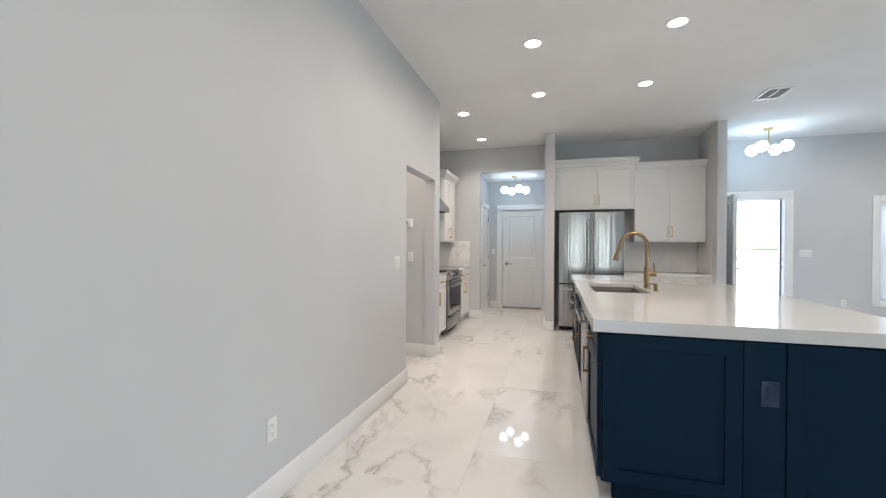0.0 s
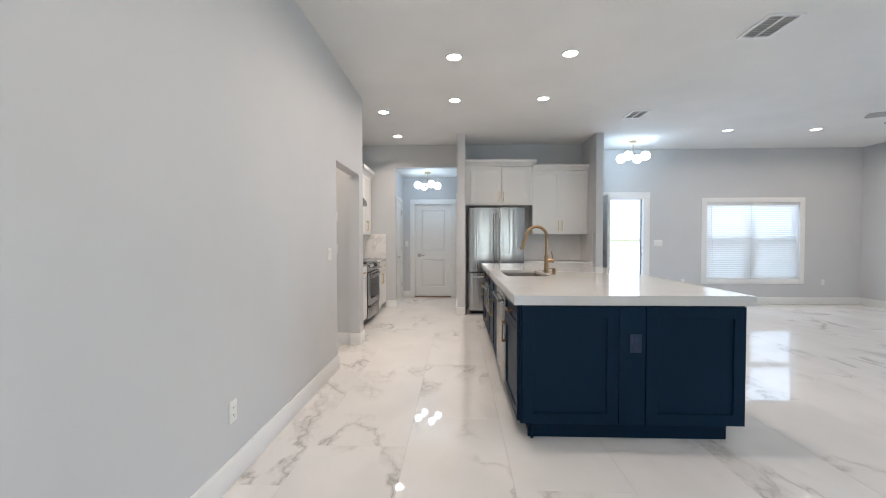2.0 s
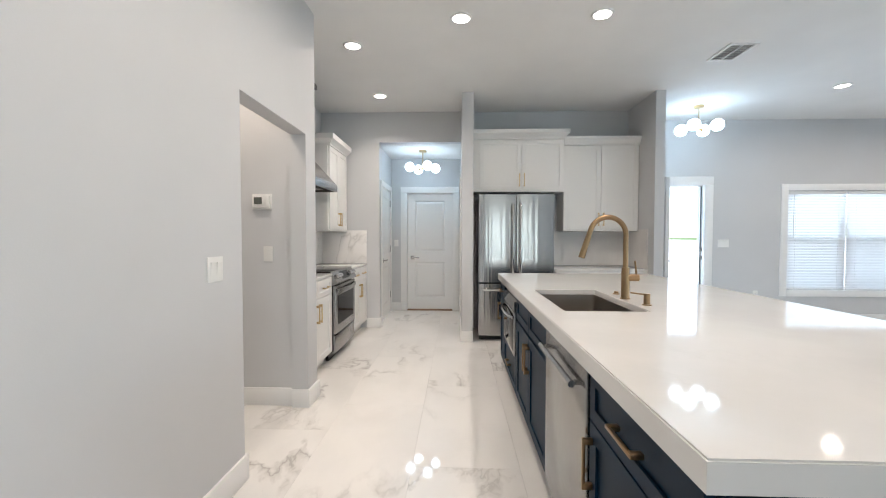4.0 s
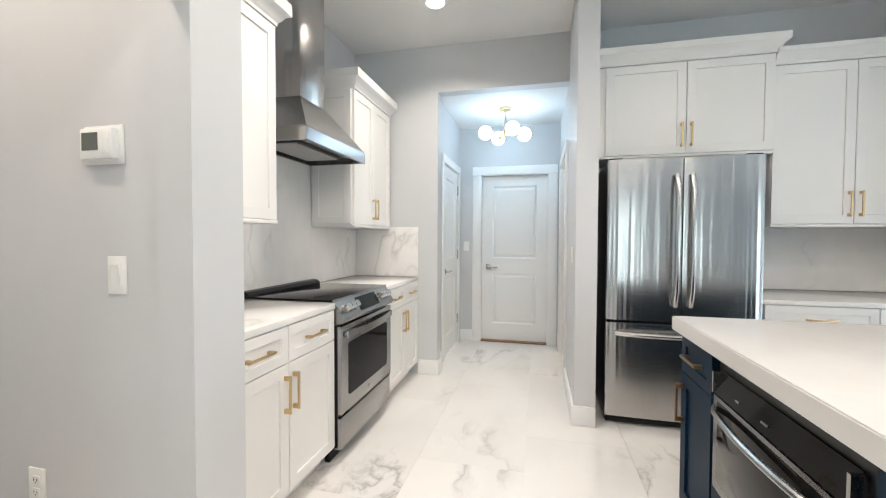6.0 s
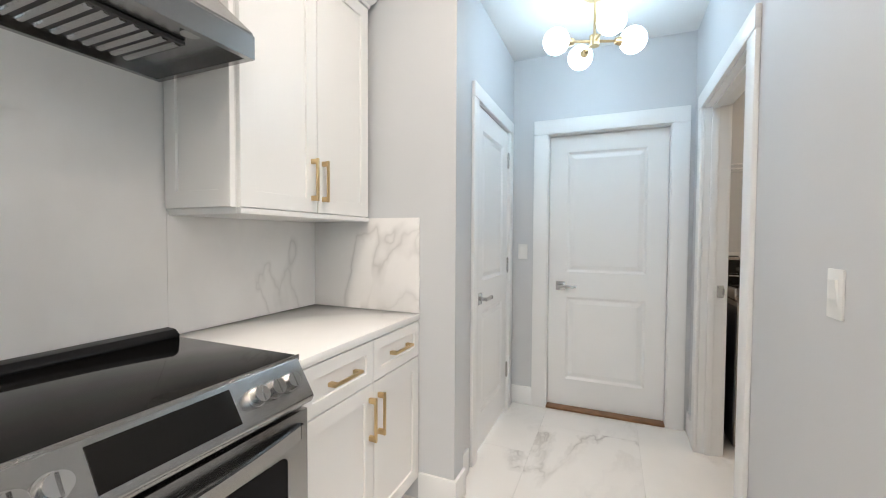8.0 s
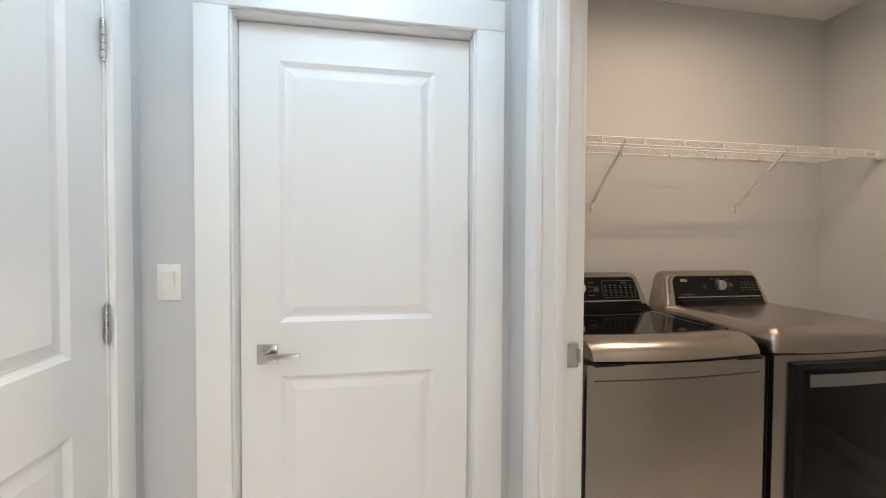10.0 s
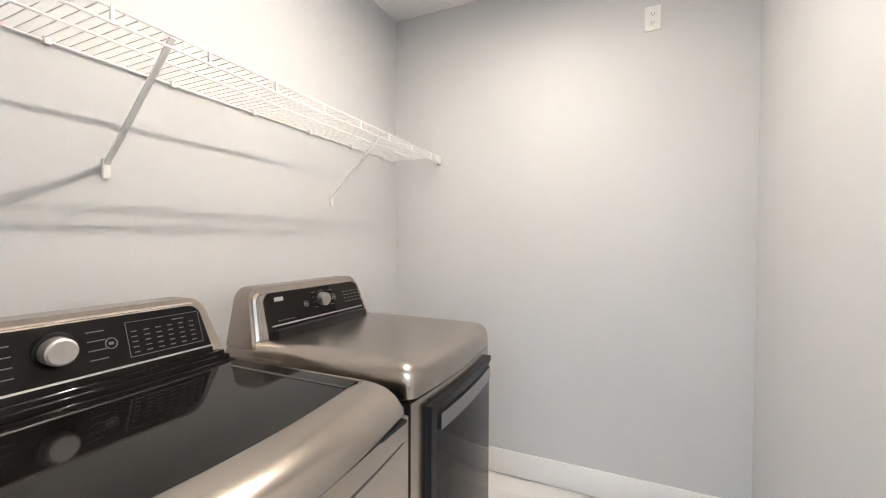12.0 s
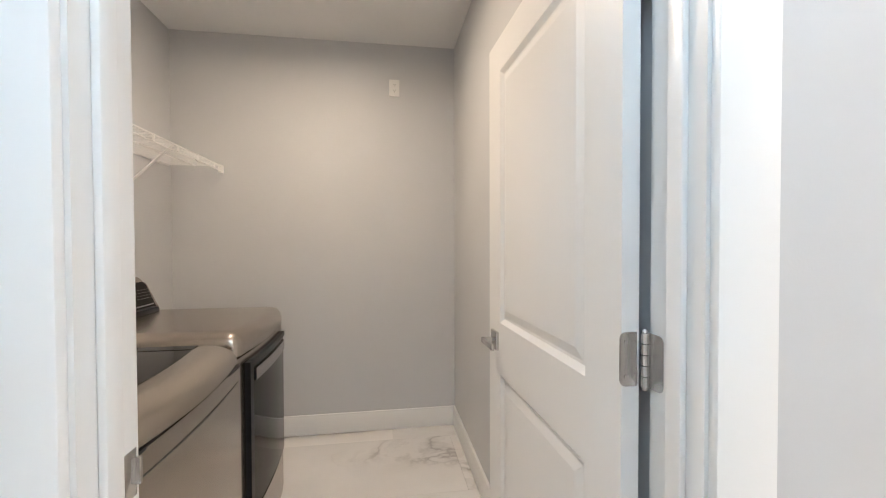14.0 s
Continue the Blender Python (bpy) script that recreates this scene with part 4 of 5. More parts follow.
def microwave_drawer(m):
    t = thing("microwave", "built-in stainless drawer microwave with a black glass front", "microwave", m)
    w = 0.70
    part("cabinet_opening", boxes((0, 0.002, 0.105, w, 0.56, 0.853)), BLACK, t)
    part("toe_kick", boxes((0, 0.07, 0, w, 0.085, 0.105)), NAVY, t)
    f = part("fascia", boxes((0.035, -0.030, 0.385, w - 0.035, 0.002, 0.715), bevel=0.003), STEEL_H, t, "stainless drawer front")
    part("door_glass", boxes((0.07, -0.0315, 0.415, w - 0.07, -0.028, 0.700), bevel=0.001), BLACKGLASS, f)
    bm = bmesh.new()
    prism(bm, [(0.0, 0.722), (-0.030, 0.722), (-0.004, 0.800), (0.0, 0.800)], "x", 0.035, w - 0.035)
    c_ = part("control_panel", bm, BLACKGLASS, t, "tilted black control panel")
    part("end_cap", boxes((0.025, -0.032, 0.720, 0.036, 0.0, 0.795)), STEEL_H, c_)
    part("end_cap", boxes((w - 0.036, -0.032, 0.720, w - 0.025, 0.0, 0.795)), STEEL_H, c_)
    part("key_marks", boxes((0.33, -0.0255, 0.745, 0.36, -0.0215, 0.750), (0.18, -0.0255, 0.745, 0.20, -0.0215, 0.750)), PALE_PRINT, c_)
    bm = bmesh.new()
    pts = [(0.05 + k / 14 * (w - 0.10), -0.030 - 0.040 * min(1, math.sin(math.pi * k / 14) ** 0.5 if 0 < k < 14 else 0), 0.672) for k in range(15)]
    sweep(bm, pts, 0.011, 10)
    part("handle", bm, STEEL_H, f, "bowed stainless handle")
    shaker_front(t, "drawer_front", G_, 0.112, w - G_, 0.372, NAVY, "centre", GOLD_DARK, 0.05)
    return t


microwave_drawer(side(5.640))

# back of the island, its two ends and plinth
eb = thing("island_end_panel", "navy shaker end panels with a matching outlet strip", "cabinet panel", pose(IX0, IY0, 0))
W_ = IX1 - IX0
part("body", boxes((0, 0.0, 0.105, W_, 0.018, 0.853)), NAVY, eb)
part("plinth", boxes((0.055, 0.045, 0, W_ - 0.075, 0.06, 0.105)), NAVY, eb)
part("panel", shaker_bm(0.008, 0.112, 0.600, 0.846, 0.07), NAVY, eb, smooth=None)
part("panel", shaker_bm(0.768, 0.112, W_ - 0.004, 0.846, 0.07), NAVY, eb, smooth=None)
part("filler_strip", boxes((0.604, -0.016, 0.112, 0.764, 0, 0.846), bevel=0.001), NAVY, eb)
NAVYPLATE = paint("navy_plastic", (0.002, 0.016, 0.055), 0.4, 0.0, 0.02)
outlet_plate(pose(1.438, IY0 - 0.016, 0.62), "navy power outlet in the island end panel", NAVYPLATE)
ib = thing("island_panelling", "navy painted back and far end of the island", "cabinet panel", pose(0, 0, 0))
part("back_panel", boxes((IX1 - 0.018, IY0 + 0.02, 0.105, IX1, IY1, 0.853)), NAVY, ib)
part("far_panel", boxes((IX0, IY1 - 0.014, 0.105, IX1 - 0.02, IY1, 0.853)), NAVY, ib)
part("plinth", boxes((IX1 - 0.09, IY0 + 0.062, 0, IX1 - 0.075, IY1 - 0.06, 0.105)), NAVY, ib)

sk = thing("sink", "large undermount stainless kitchen sink in the island", "sink", pose(0, 0, 0))
bm = bmesh.new()
zt, zb = 0.8835, 0.655
r0 = [(KX0 - 0.012, KY0 - 0.012), (KX1 + 0.012, KY0 - 0.012), (KX1 + 0.012, KY1 + 0.012), (KX0 - 0.012, KY1 + 0.012)]
loops = []
for inset, z in ((-0.01, zt), (0.016, zt), (0.018, zb + 0.02), (0.035, zb)):
    ring = rounded([(r0[0][0] + inset, r0[0][1] + inset), (r0[1][0] - inset, r0[1][1] + inset), (r0[2][0] - inset, r0[2][1] - inset), (r0[3][0] + inset, r0[3][1] - inset)], 0.02, 4)
    loops.append([bm.verts.new((x, y, z)) for x, y in ring])
for a, b in zip(loops, loops[1:]):
    for k in range(len(a)):
        bm.faces.new((a[k], a[(k + 1) % len(a)], b[(k + 1) % len(a)], b[k]))
bm.faces.new(loops[-1])
bmesh.ops.recalc_face_normals(bm, faces=bm.faces[:])
for f in bm.faces:
    f.normal_flip()
SINKMETAL = brushed("sink_steel", (0.34, 0.31, 0.28), 0.36)
part("bowl", bm, SINKMETAL, sk)
part("drain", cyl(bmesh.new(), (1.02, 4.385, zb + 0.0005), (1.02, 4.385, zb + 0.006), 0.045, seg=24), CHROME, sk)

fa = thing("faucet", "brushed bronze pull-down faucet on the island", "faucet", pose(1.272, 4.385, 0.915))
part("base", cyl(bmesh.new(), (0, 0, 0), (0, 0, 0.008), 0.030, 0.028, 28), GOLD_DARK, fa)
part("body", cyl(bmesh.new(), (0, 0, 0.006), (0, 0, 0.185), 0.0240, 0.0225, 28), GOLD_DARK, fa)
R_ = 0.105
pts = [(0, 0, 0.175), (0, 0, 0.375)]
for k in range(1, 17):
    a = math.pi * k / 16 * 0.93
    pts.append((-R_ + R_ * math.cos(a), 0, 0.375 + R_ * math.sin(a)))
e = Vector(pts[-1])
dirn = (e - Vector(pts[-2])).normalized()
pts.append(tuple(e + dirn * 0.03))
part("spout", sweep(bmesh.new(), pts, 0.0150, 18), GOLD_DARK, fa, smooth=60)
part("spray_head", cyl(bmesh.new(), e + dirn * 0.03, e + dirn * 0.165, 0.0165, 0.0190, 24), GOLD_DARK, fa)
hb = part("valve", cyl(bmesh.new(), (0.0, 0, 0.125), (0.072, -0.012, 0.125), 0.0205, seg=24), GOLD_DARK, fa)
part("handle", cyl(bmesh.new(), (0.060, -0.010, 0.135), (0.050, -0.010, 0.225), 0.0065, 0.005, 12), GOLD_DARK, hb)
ds = thing("soap_dispenser", "brushed bronze soap dispenser beside the faucet", "soap dispenser", pose(1.295, 4.165, 0.915))
part("base", cyl(bmesh.new(), (0, 0, 0), (0, 0, 0.006), 0.024, seg=22), GOLD_DARK, ds)
part("body", cyl(bmesh.new(), (0, 0, 0.005), (0, 0, 0.062), 0.0165, seg=22), GOLD_DARK, ds)
part("nozzle", cyl(bmesh.new(), (0, 0, 0.055), (-0.085, 0.005, 0.066), 0.005, 0.004, 12), GOLD_DARK, ds)
ab = thing("air_switch", "small bronze air-switch button on the island", "button", pose(1.295, 4.575, 0.915))
part("flange", cyl(bmesh.new(), (0, 0, 0), (0, 0, 0.006), 0.021, seg=22), GOLD_DARK, ab)
part("button", cyl(bmesh.new(), (0, 0, 0.005), (0, 0, 0.018), 0.013, seg=22), GOLD_DARK, ab)

# ---- laundry ----
MW, MF, MB = 0.686, 8.675, 9.42      # machine width, front and back


def console_bm(w, x_in, z0, z1, y_front, y_back, lean, r, soft=0.010):
    """A rounded back console, wider at its foot, whose front leans back."""
    bm = bmesh.new()
    outline = rounded([(0.0, z0), (w, z0), (w - x_in, z1), (x_in, z1)], [0.0, 0.0, r, r], 7)
    prism(bm, outline, "y", y_front, y_back)
    for v in bm.verts:
        if abs(v.co.y - y_front) < 1e-6:
            v.co.y += lean * (v.co.z - z0) / (z1 - z0)
    es = [e for e in bm.edges if all(v.co.y < y_back - 0.02 for v in e.verts)]
    bmesh.ops.bevel(bm, geom=es, offset=soft, segments=5, affect="EDGES")
    return bm


def console_face(t, w, x_in, z0, z1, y_front, lean, r, inset, name="control_panel"):
    """The black fascia on the leaning front of a console; returns it and a placing function."""
    slope = lean / (z1 - z0)

    def at(x, z, o=0.0):
        return (x, y_front + slope * (z - z0) - 0.001 - o, z)
    bm = bmesh.new()
    zi0, zi1 = z0 + 0.004, z1 - inset
    xa = inset * 1.7
    pts = rounded([(xa + x_in * 0.35, zi0), (w - xa - x_in * 0.35, zi0), (w - xa - x_in * 0.9, zi1), (xa + x_in * 0.9, zi1)], [0.004, 0.004, r * 0.6, r * 0.6], 5)
    lo = [bm.verts.new(at(x, z, 0.003)) for x, z in pts]
    hi = [bm.verts.new(at(x, z, -0.004)) for x, z in pts]
    bm.faces.new(lo)
    for k in range(len(pts)):
        bm.faces.new((lo[k], hi[k], hi[(k + 1) % len(pts)], lo[(k + 1) % len(pts)]))
    bmesh.ops.recalc_face_normals(bm, faces=bm.faces[:])
    f = part(name, bm, BLACKGLASS, t, "glossy black control panel")
    return f, at


def slanted(at, x0, z0, x1, z1, o0, o1):
    bm = bmesh.new()
    vs = [bm.verts.new(at(x, z, o)) for o in (o0, o1) for x, z in ((x0, z0), (x1, z0), (x1, z1), (x0, z1))]
    for f in ((0, 1, 2, 3), (7, 6, 5, 4), (0, 4, 5, 1), (1, 5, 6, 2), (2, 6, 7, 3), (3, 7, 4, 0)):
        bm.faces.new([vs[i] for i in f])
    bmesh.ops.recalc_face_normals(bm, faces=bm.faces[:])
    return bm


def bow_front(w, depth, z0, z1, bow, r=0.03, n=14):
    """Plan outline of a machine whose front bows out towards -y."""
    bm = bmesh.new()
    front = [(w * k / n, -bow * math.sin(math.pi * k / n)) for k in range(n + 1)]
    prism(bm, front + [(w, depth), (0, depth)], "z", z0, z1)
    return bm


def round_knob(t, at, x, z, r, label, metal=DIAL):
    p, q = Vector(at(x, z, 0.0)), Vector(at(x, z, 0.034))
    base = part("knob_ring", cyl(bmesh.new(), p, p + (q - p) * 0.22, r * 1.28, r * 1.22, 32), BLACK, t)
    bm = bmesh.new()
    cyl(bm, p, q, r, r * 0.94, 32)
    cyl(bm, q, q + (q - p) * 0.12, r * 0.94, r * 0.80, 32)
    part("knob", bm, metal, base, label)


def ring_button(t, at, x, z, r, name):
    """A round touch key: a pale ring with a dark centre."""
    bm = bmesh.new()
    n = 24
    loops = []
    for k, o in ((1.0, 0.003), (1.0, 0.0042), (0.84, 0.0042), (0.84, 0.003)):
        loops.append([bm.verts.new(at(x + r * k * math.cos(2 * math.pi * q / n), z + r * k * math.sin(2 * math.pi * q / n), o)) for q in range(n)])
    for a, b in zip(loops, loops[1:]):
        for q in range(n):
            bm.faces.new((a[q], a[(q + 1) % n], b[(q + 1) % n], b[q]))
    bmesh.ops.recalc_face_normals(bm, faces=bm.faces[:])
    ring = part(name, bm, PALE_PRINT, t)
    part("key_mark", slanted(at, x - r * 0.4, z - r * 0.25, x + r * 0.4, z + r * 0.25, 0.003, 0.0038), PALE_PRINT, ring)


def prints(t, at, rows, name="panel_lettering"):
    """Rows of short pale bars, for lettering too small to read."""
    bm = bmesh.new()
    for x0, z, n, step, ln in rows:
        for k in range(n):
            vs = [bm.verts.new(at(x0 + k * step + dx, z + dz, 0.0036)) for dx, dz in ((0, 0), (ln, 0), (ln, 0.0022), (0, 0.0022))]
            bm.faces.new(vs)
    ob = part(name, bm, PALE_PRINT, t, smooth=None)
    return tagged(ob, kind="stuff")


def washer(m):
    t = thing("washing_machine", "bronze-grey top-load washing machine with a black glass lid", "washing machine", m)
    w, d = MW, MB - MF
    part("body", bow_front(w, d, 0.02, 0.885, 0.018), BRONZE_METAL, t, "champagne steel body")
    seam = bow_front(w - 0.004, 0.05, 0.838, 0.842, 0.0195)
    bmesh.ops.translate(seam, verts=seam.verts[:], vec=(0.002, 0, 0))
    part("front_seam", seam, SLOT, t)
    part("side_panel", boxes((-0.002, 0.02, 0.02, 0.0, d, 0.86)), DARKSTEEL, t)
    part("side_panel", boxes((w, 0.02, 0.02, w + 0.002, d, 0.86)), DARKSTEEL, t)
    for x in (0.06, w - 0.06):
        for y in (0.06, d - 0.06):
            part("foot", cyl(bmesh.new(), (x, y, 0), (x, y, 0.03), 0.022, seg=14), BLACK, t)
    # deck: a shallow ring round the lid, rising to the back
    part("deck", bow_front(w, d, 0.885, 0.892, 0.018), BRONZE_METAL, t)
    # front lip of the lid: rounded, bowed bar across the front
    bm = bmesh.new()
    n = 22
    rings = []
    prof = [(0.128, 0.893), (0.128, 0.966), (0.105, 0.970), (0.075, 0.969), (0.045, 0.961), (0.020, 0.946), (0.004, 0.924), (-0.001, 0.905), (0.012, 0.896)]
    for k in range(n + 1):
        u = k / n
        end = min(1.0, 6 * min(u, 1 - u) + 0.55)
        x = 0.022 + u * (w - 0.044)
        bow = -0.030 * math.sin(math.pi * u)
        rings.append([bm.verts.new((x, bow + y, 0.893 + (z - 0.893) * (0.86 + 0.14 * end))) for y, z in prof])
    for a, b in zip(rings, rings[1:]):
        for k in range(len(a)):
            bm.faces.new((a[k], a[(k + 1) % len(a)], b[(k + 1) % len(b)], b[k]))
    bm.faces.new(rings[0])
    bm.faces.new(rings[-1])
    bmesh.ops.recalc_face_normals(bm, faces=bm.faces[:])
    lip = part("lid_lip", bm, BRONZE_METAL, t, "rounded champagne lid lip")
    part("lip_gap", boxes((0.024, -0.010, 0.888, w - 0.024, 0.08, 0.8955)), BLACK, lip)
    # glass lid, sloping up to the console
    bm = bmesh.new()
    n = 14
    fr = [(0.036 + (w - 0.072) * k / n, 0.118 - 0.028 * math.sin(math.pi * (0.02 + 0.96 * k / n))) for k in range(n + 1)]
    pts = fr + [(w - 0.036, d - 0.215), (0.036, d - 0.215)]
    prism(bm, pts, "z", 0.935, 0.968)
    part("lid", bm, BLACKGLASS, t, "black glass lid")
    part("lid_frame", boxes((0.004, 0.10, 0.892, 0.034, d - 0.16, 0.962), bevel=0.008), BRONZE_METAL, t)
    part("lid_frame", boxes((w - 0.034, 0.10, 0.892, w - 0.004, d - 0.16, 0.962), bevel=0.008), BRONZE_METAL, t)
    part("lid_slot", boxes((w - 0.088, 0.115, 0.9685, w - 0.081, d - 0.26, 0.9695)), SLOT, t)
    for k, zz in enumerate((0.972, 0.982, 0.990)):
        part("hinge_step", boxes((0.036, d - 0.215 + k * 0.022, 0.93, w - 0.036, d - 0.19 + k * 0.022, zz), bevel=0.004), BLACKGLASS, t)
    zc0, zc1, yf, lean = 0.945, 1.135, d - 0.155, 0.062
    part("console", console_bm(w, 0.045, zc0, zc1, yf, d - 0.005, lean, 0.05, 0.016), BRONZE_METAL, t, "champagne control console")
    f, at = console_face(t, w, 0.045, zc0, zc1, yf, lean, 0.05, 0.018)
    part("trim_line", slanted(at, 0.05, zc0 + 0.056, w - 0.05, zc0 + 0.0605, 0.0035, 0.0048), CHROME, f)
    round_knob(f, at, 0.30, zc0 + 0.122, 0.030, "large satin dial")
    ring_button(f, at, 0.400, zc0 + 0.115, 0.0125, "start_button")
    ring_button(f, at, 0.150, zc0 + 0.105, 0.0135, "power_button")
    for a_ in ((0.433, 0.074, 0.612, 0.0752), (0.433, 0.1538, 0.612, 0.155), (0.433, 0.0752, 0.4342, 0.1538), (0.6108, 0.0752, 0.612, 0.1538)):
        part("display_frame", slanted(at, a_[0], zc0 + a_[1], a_[2], zc0 + a_[3], 0.003, 0.0036), PALE_PRINT, f)
    prints(f, at, [(0.20, zc0 + z, 1, 0.1, 0.035) for z in (0.085, 0.105, 0.125, 0.145)] + [(0.355, zc0 + z, 1, 0.1, 0.035) for z in (0.085, 0.105, 0.125, 0.145)]
           + [(0.442, zc0 + 0.083 + 0.012 * k, 6, 0.028, 0.013) for k in range(5)] + [(0.54, zc0 + 0.143, 1, 0.1, 0.03), (0.06, zc0 + 0.075, 5, 0.018, 0.012)])
    return t


def dryer(m):
    t = thing("clothes_dryer", "bronze-grey front-load dryer with a dark glass door", "clothes dryer", m)
    w, d = MW - 0.051, MB - MF - 0.05
    part("body", bow_front(w, d, 0.02, 0.880, 0.016), BRONZE_METAL, t, "champagne steel body")
    part("side_panel", boxes((-0.002, 0.02, 0.02, 0.0, d, 0.87)), DARKSTEEL, t, "dark grey side panel")
    part("side_panel", boxes((w, 0.02, 0.02, w + 0.002, d, 0.87)), DARKSTEEL, t)
    for x in (0.06, w - 0.06):
        for y in (0.06, d - 0.06):
            part("foot", cyl(bmesh.new(), (x, y, 0), (x, y, 0.03), 0.022, seg=14), BLACK, t)
    # top: bowed plan with a large soft edge
    bm = bmesh.new()
    plan = rounded([(0, 0)] + [(w * q / 10, 0) for q in range(1, 10)] + [(w, 0), (w, d), (0, d)], [0.05] + [0.0] * 9 + [0.05, 0.01, 0.01], 5)
    loops = []
    for inset, z in ((0.0, 0.884), (-0.004, 0.890), (-0.004, 0.925), (0.001, 0.948), (0.012, 0.966), (0.030, 0.976), (0.055, 0.979)):
        ring = []
        for x, y in plan:
            bow = -0.022 * math.sin(math.pi * min(1, max(0, x / w))) * max(0, 1 - y / 0.25)
            ring.append(bm.verts.new((w / 2 + (x - w / 2) * (1 - 2 * inset / w), d / 2 + (y - d / 2) * (1 - 2 * inset / d) + bow, z)))
        loops.append(ring)
    for a, b in zip(loops, loops[1:]):
        for k in range(len(a)):
            bm.faces.new((a[k], a[(k + 1) % len(a)], b[(k + 1) % len(a)], b[k]))
    bm.faces.new(loops[0])
    bm.faces.new(loops[-1])
    bmesh.ops.recalc_face_normals(bm, faces=bm.faces[:])
    part("top", bm, BRONZE_METAL, t, "rounded champagne top")
    # door: framed dark glass, slightly proud and bowed
    def bowed_panel(x0, x1, z0, z1, o0, o1):
        bm = bmesh.new()
        n = 12
        out = [(x0 + (x1 - x0) * k / n, -0.016 * math.sin(math.pi * (x0 + (x1 - x0) * k / n) / w) - o1) for k in range(n + 1)]
        inn = [(x, y + o1 - o0) for x, y in out]
        prism(bm, out + inn[::-1], "z", z0, z1)
        return bm
    dd = part("door", bowed_panel(0.075, w - 0.035, 0.26, 0.845, -0.01, 0.014), BLACKGLASS, t, "dark glass door")
    part("door_grip", bowed_panel(0.125, w - 0.045, 0.765, 0.812, 0.012, 0.021), STEEL_H, dd, "steel grip")
    part("door_edge", bowed_panel(0.070, 0.100, 0.255, 0.850, 0.0, 0.020), BLACK, dd)
    part("door_edge", bowed_panel(0.100, w - 0.032, 0.830, 0.852, 0.0, 0.020), BLACK, dd)
    part("lower_panel", bowed_panel(0.02, w - 0.02, 0.06, 0.235, 0.0, 0.006), BRONZE_METAL, t)
    zc0, zc1, yf, lean = 0.955, 1.140, d - 0.150, 0.065
    part("console", console_bm(w, 0.038, zc0, zc1, yf, d - 0.005, lean, 0.05, 0.024), BRONZE_METAL, t, "champagne control console")
    f, at = console_face(t, w, 0.038, zc0, zc1, yf, lean, 0.045, 0.022)
    part("console_step", boxes((0.075, yf - 0.012, zc0 + 0.016, w - 0.075, yf + 0.04, zc0 + 0.046), bevel=0.006), BLACK, t)
    part("trim_line", slanted(at, 0.072, zc0 + 0.056, w - 0.072, zc0 + 0.0605, 0.0035, 0.0048), CHROME, f)
    round_knob(f, at, 0.324, zc0 + 0.118, 0.026, "dark satin dial", DRYER_DIAL)
    ring_button(f, at, 0.245, zc0 + 0.109, 0.0105, "power_button")
    ring_button(f, at, 0.402, zc0 + 0.116, 0.0105, "start_button")
    part("badge", slanted(at, 0.105, zc0 + 0.135, 0.145, zc0 + 0.148, 0.003, 0.0045), CHROME, f)
    prints(f, at, [(0.285, zc0 + z, 1, 0.1, 0.02) for z in (0.09, 0.108, 0.126, 0.144)] + [(0.375, zc0 + z, 1, 0.1, 0.02) for z in (0.09, 0.108, 0.126, 0.144)]
           + [(0.46, zc0 + 0.088 + 0.013 * k, 5, 0.024, 0.014) for k in range(4)] + [(0.10, zc0 + 0.07, 4, 0.02, 0.014)])
    return t


washer(pose(0.548, MF + 0.022, 0))
dryer(pose(1.318, MF + 0.062, 0))


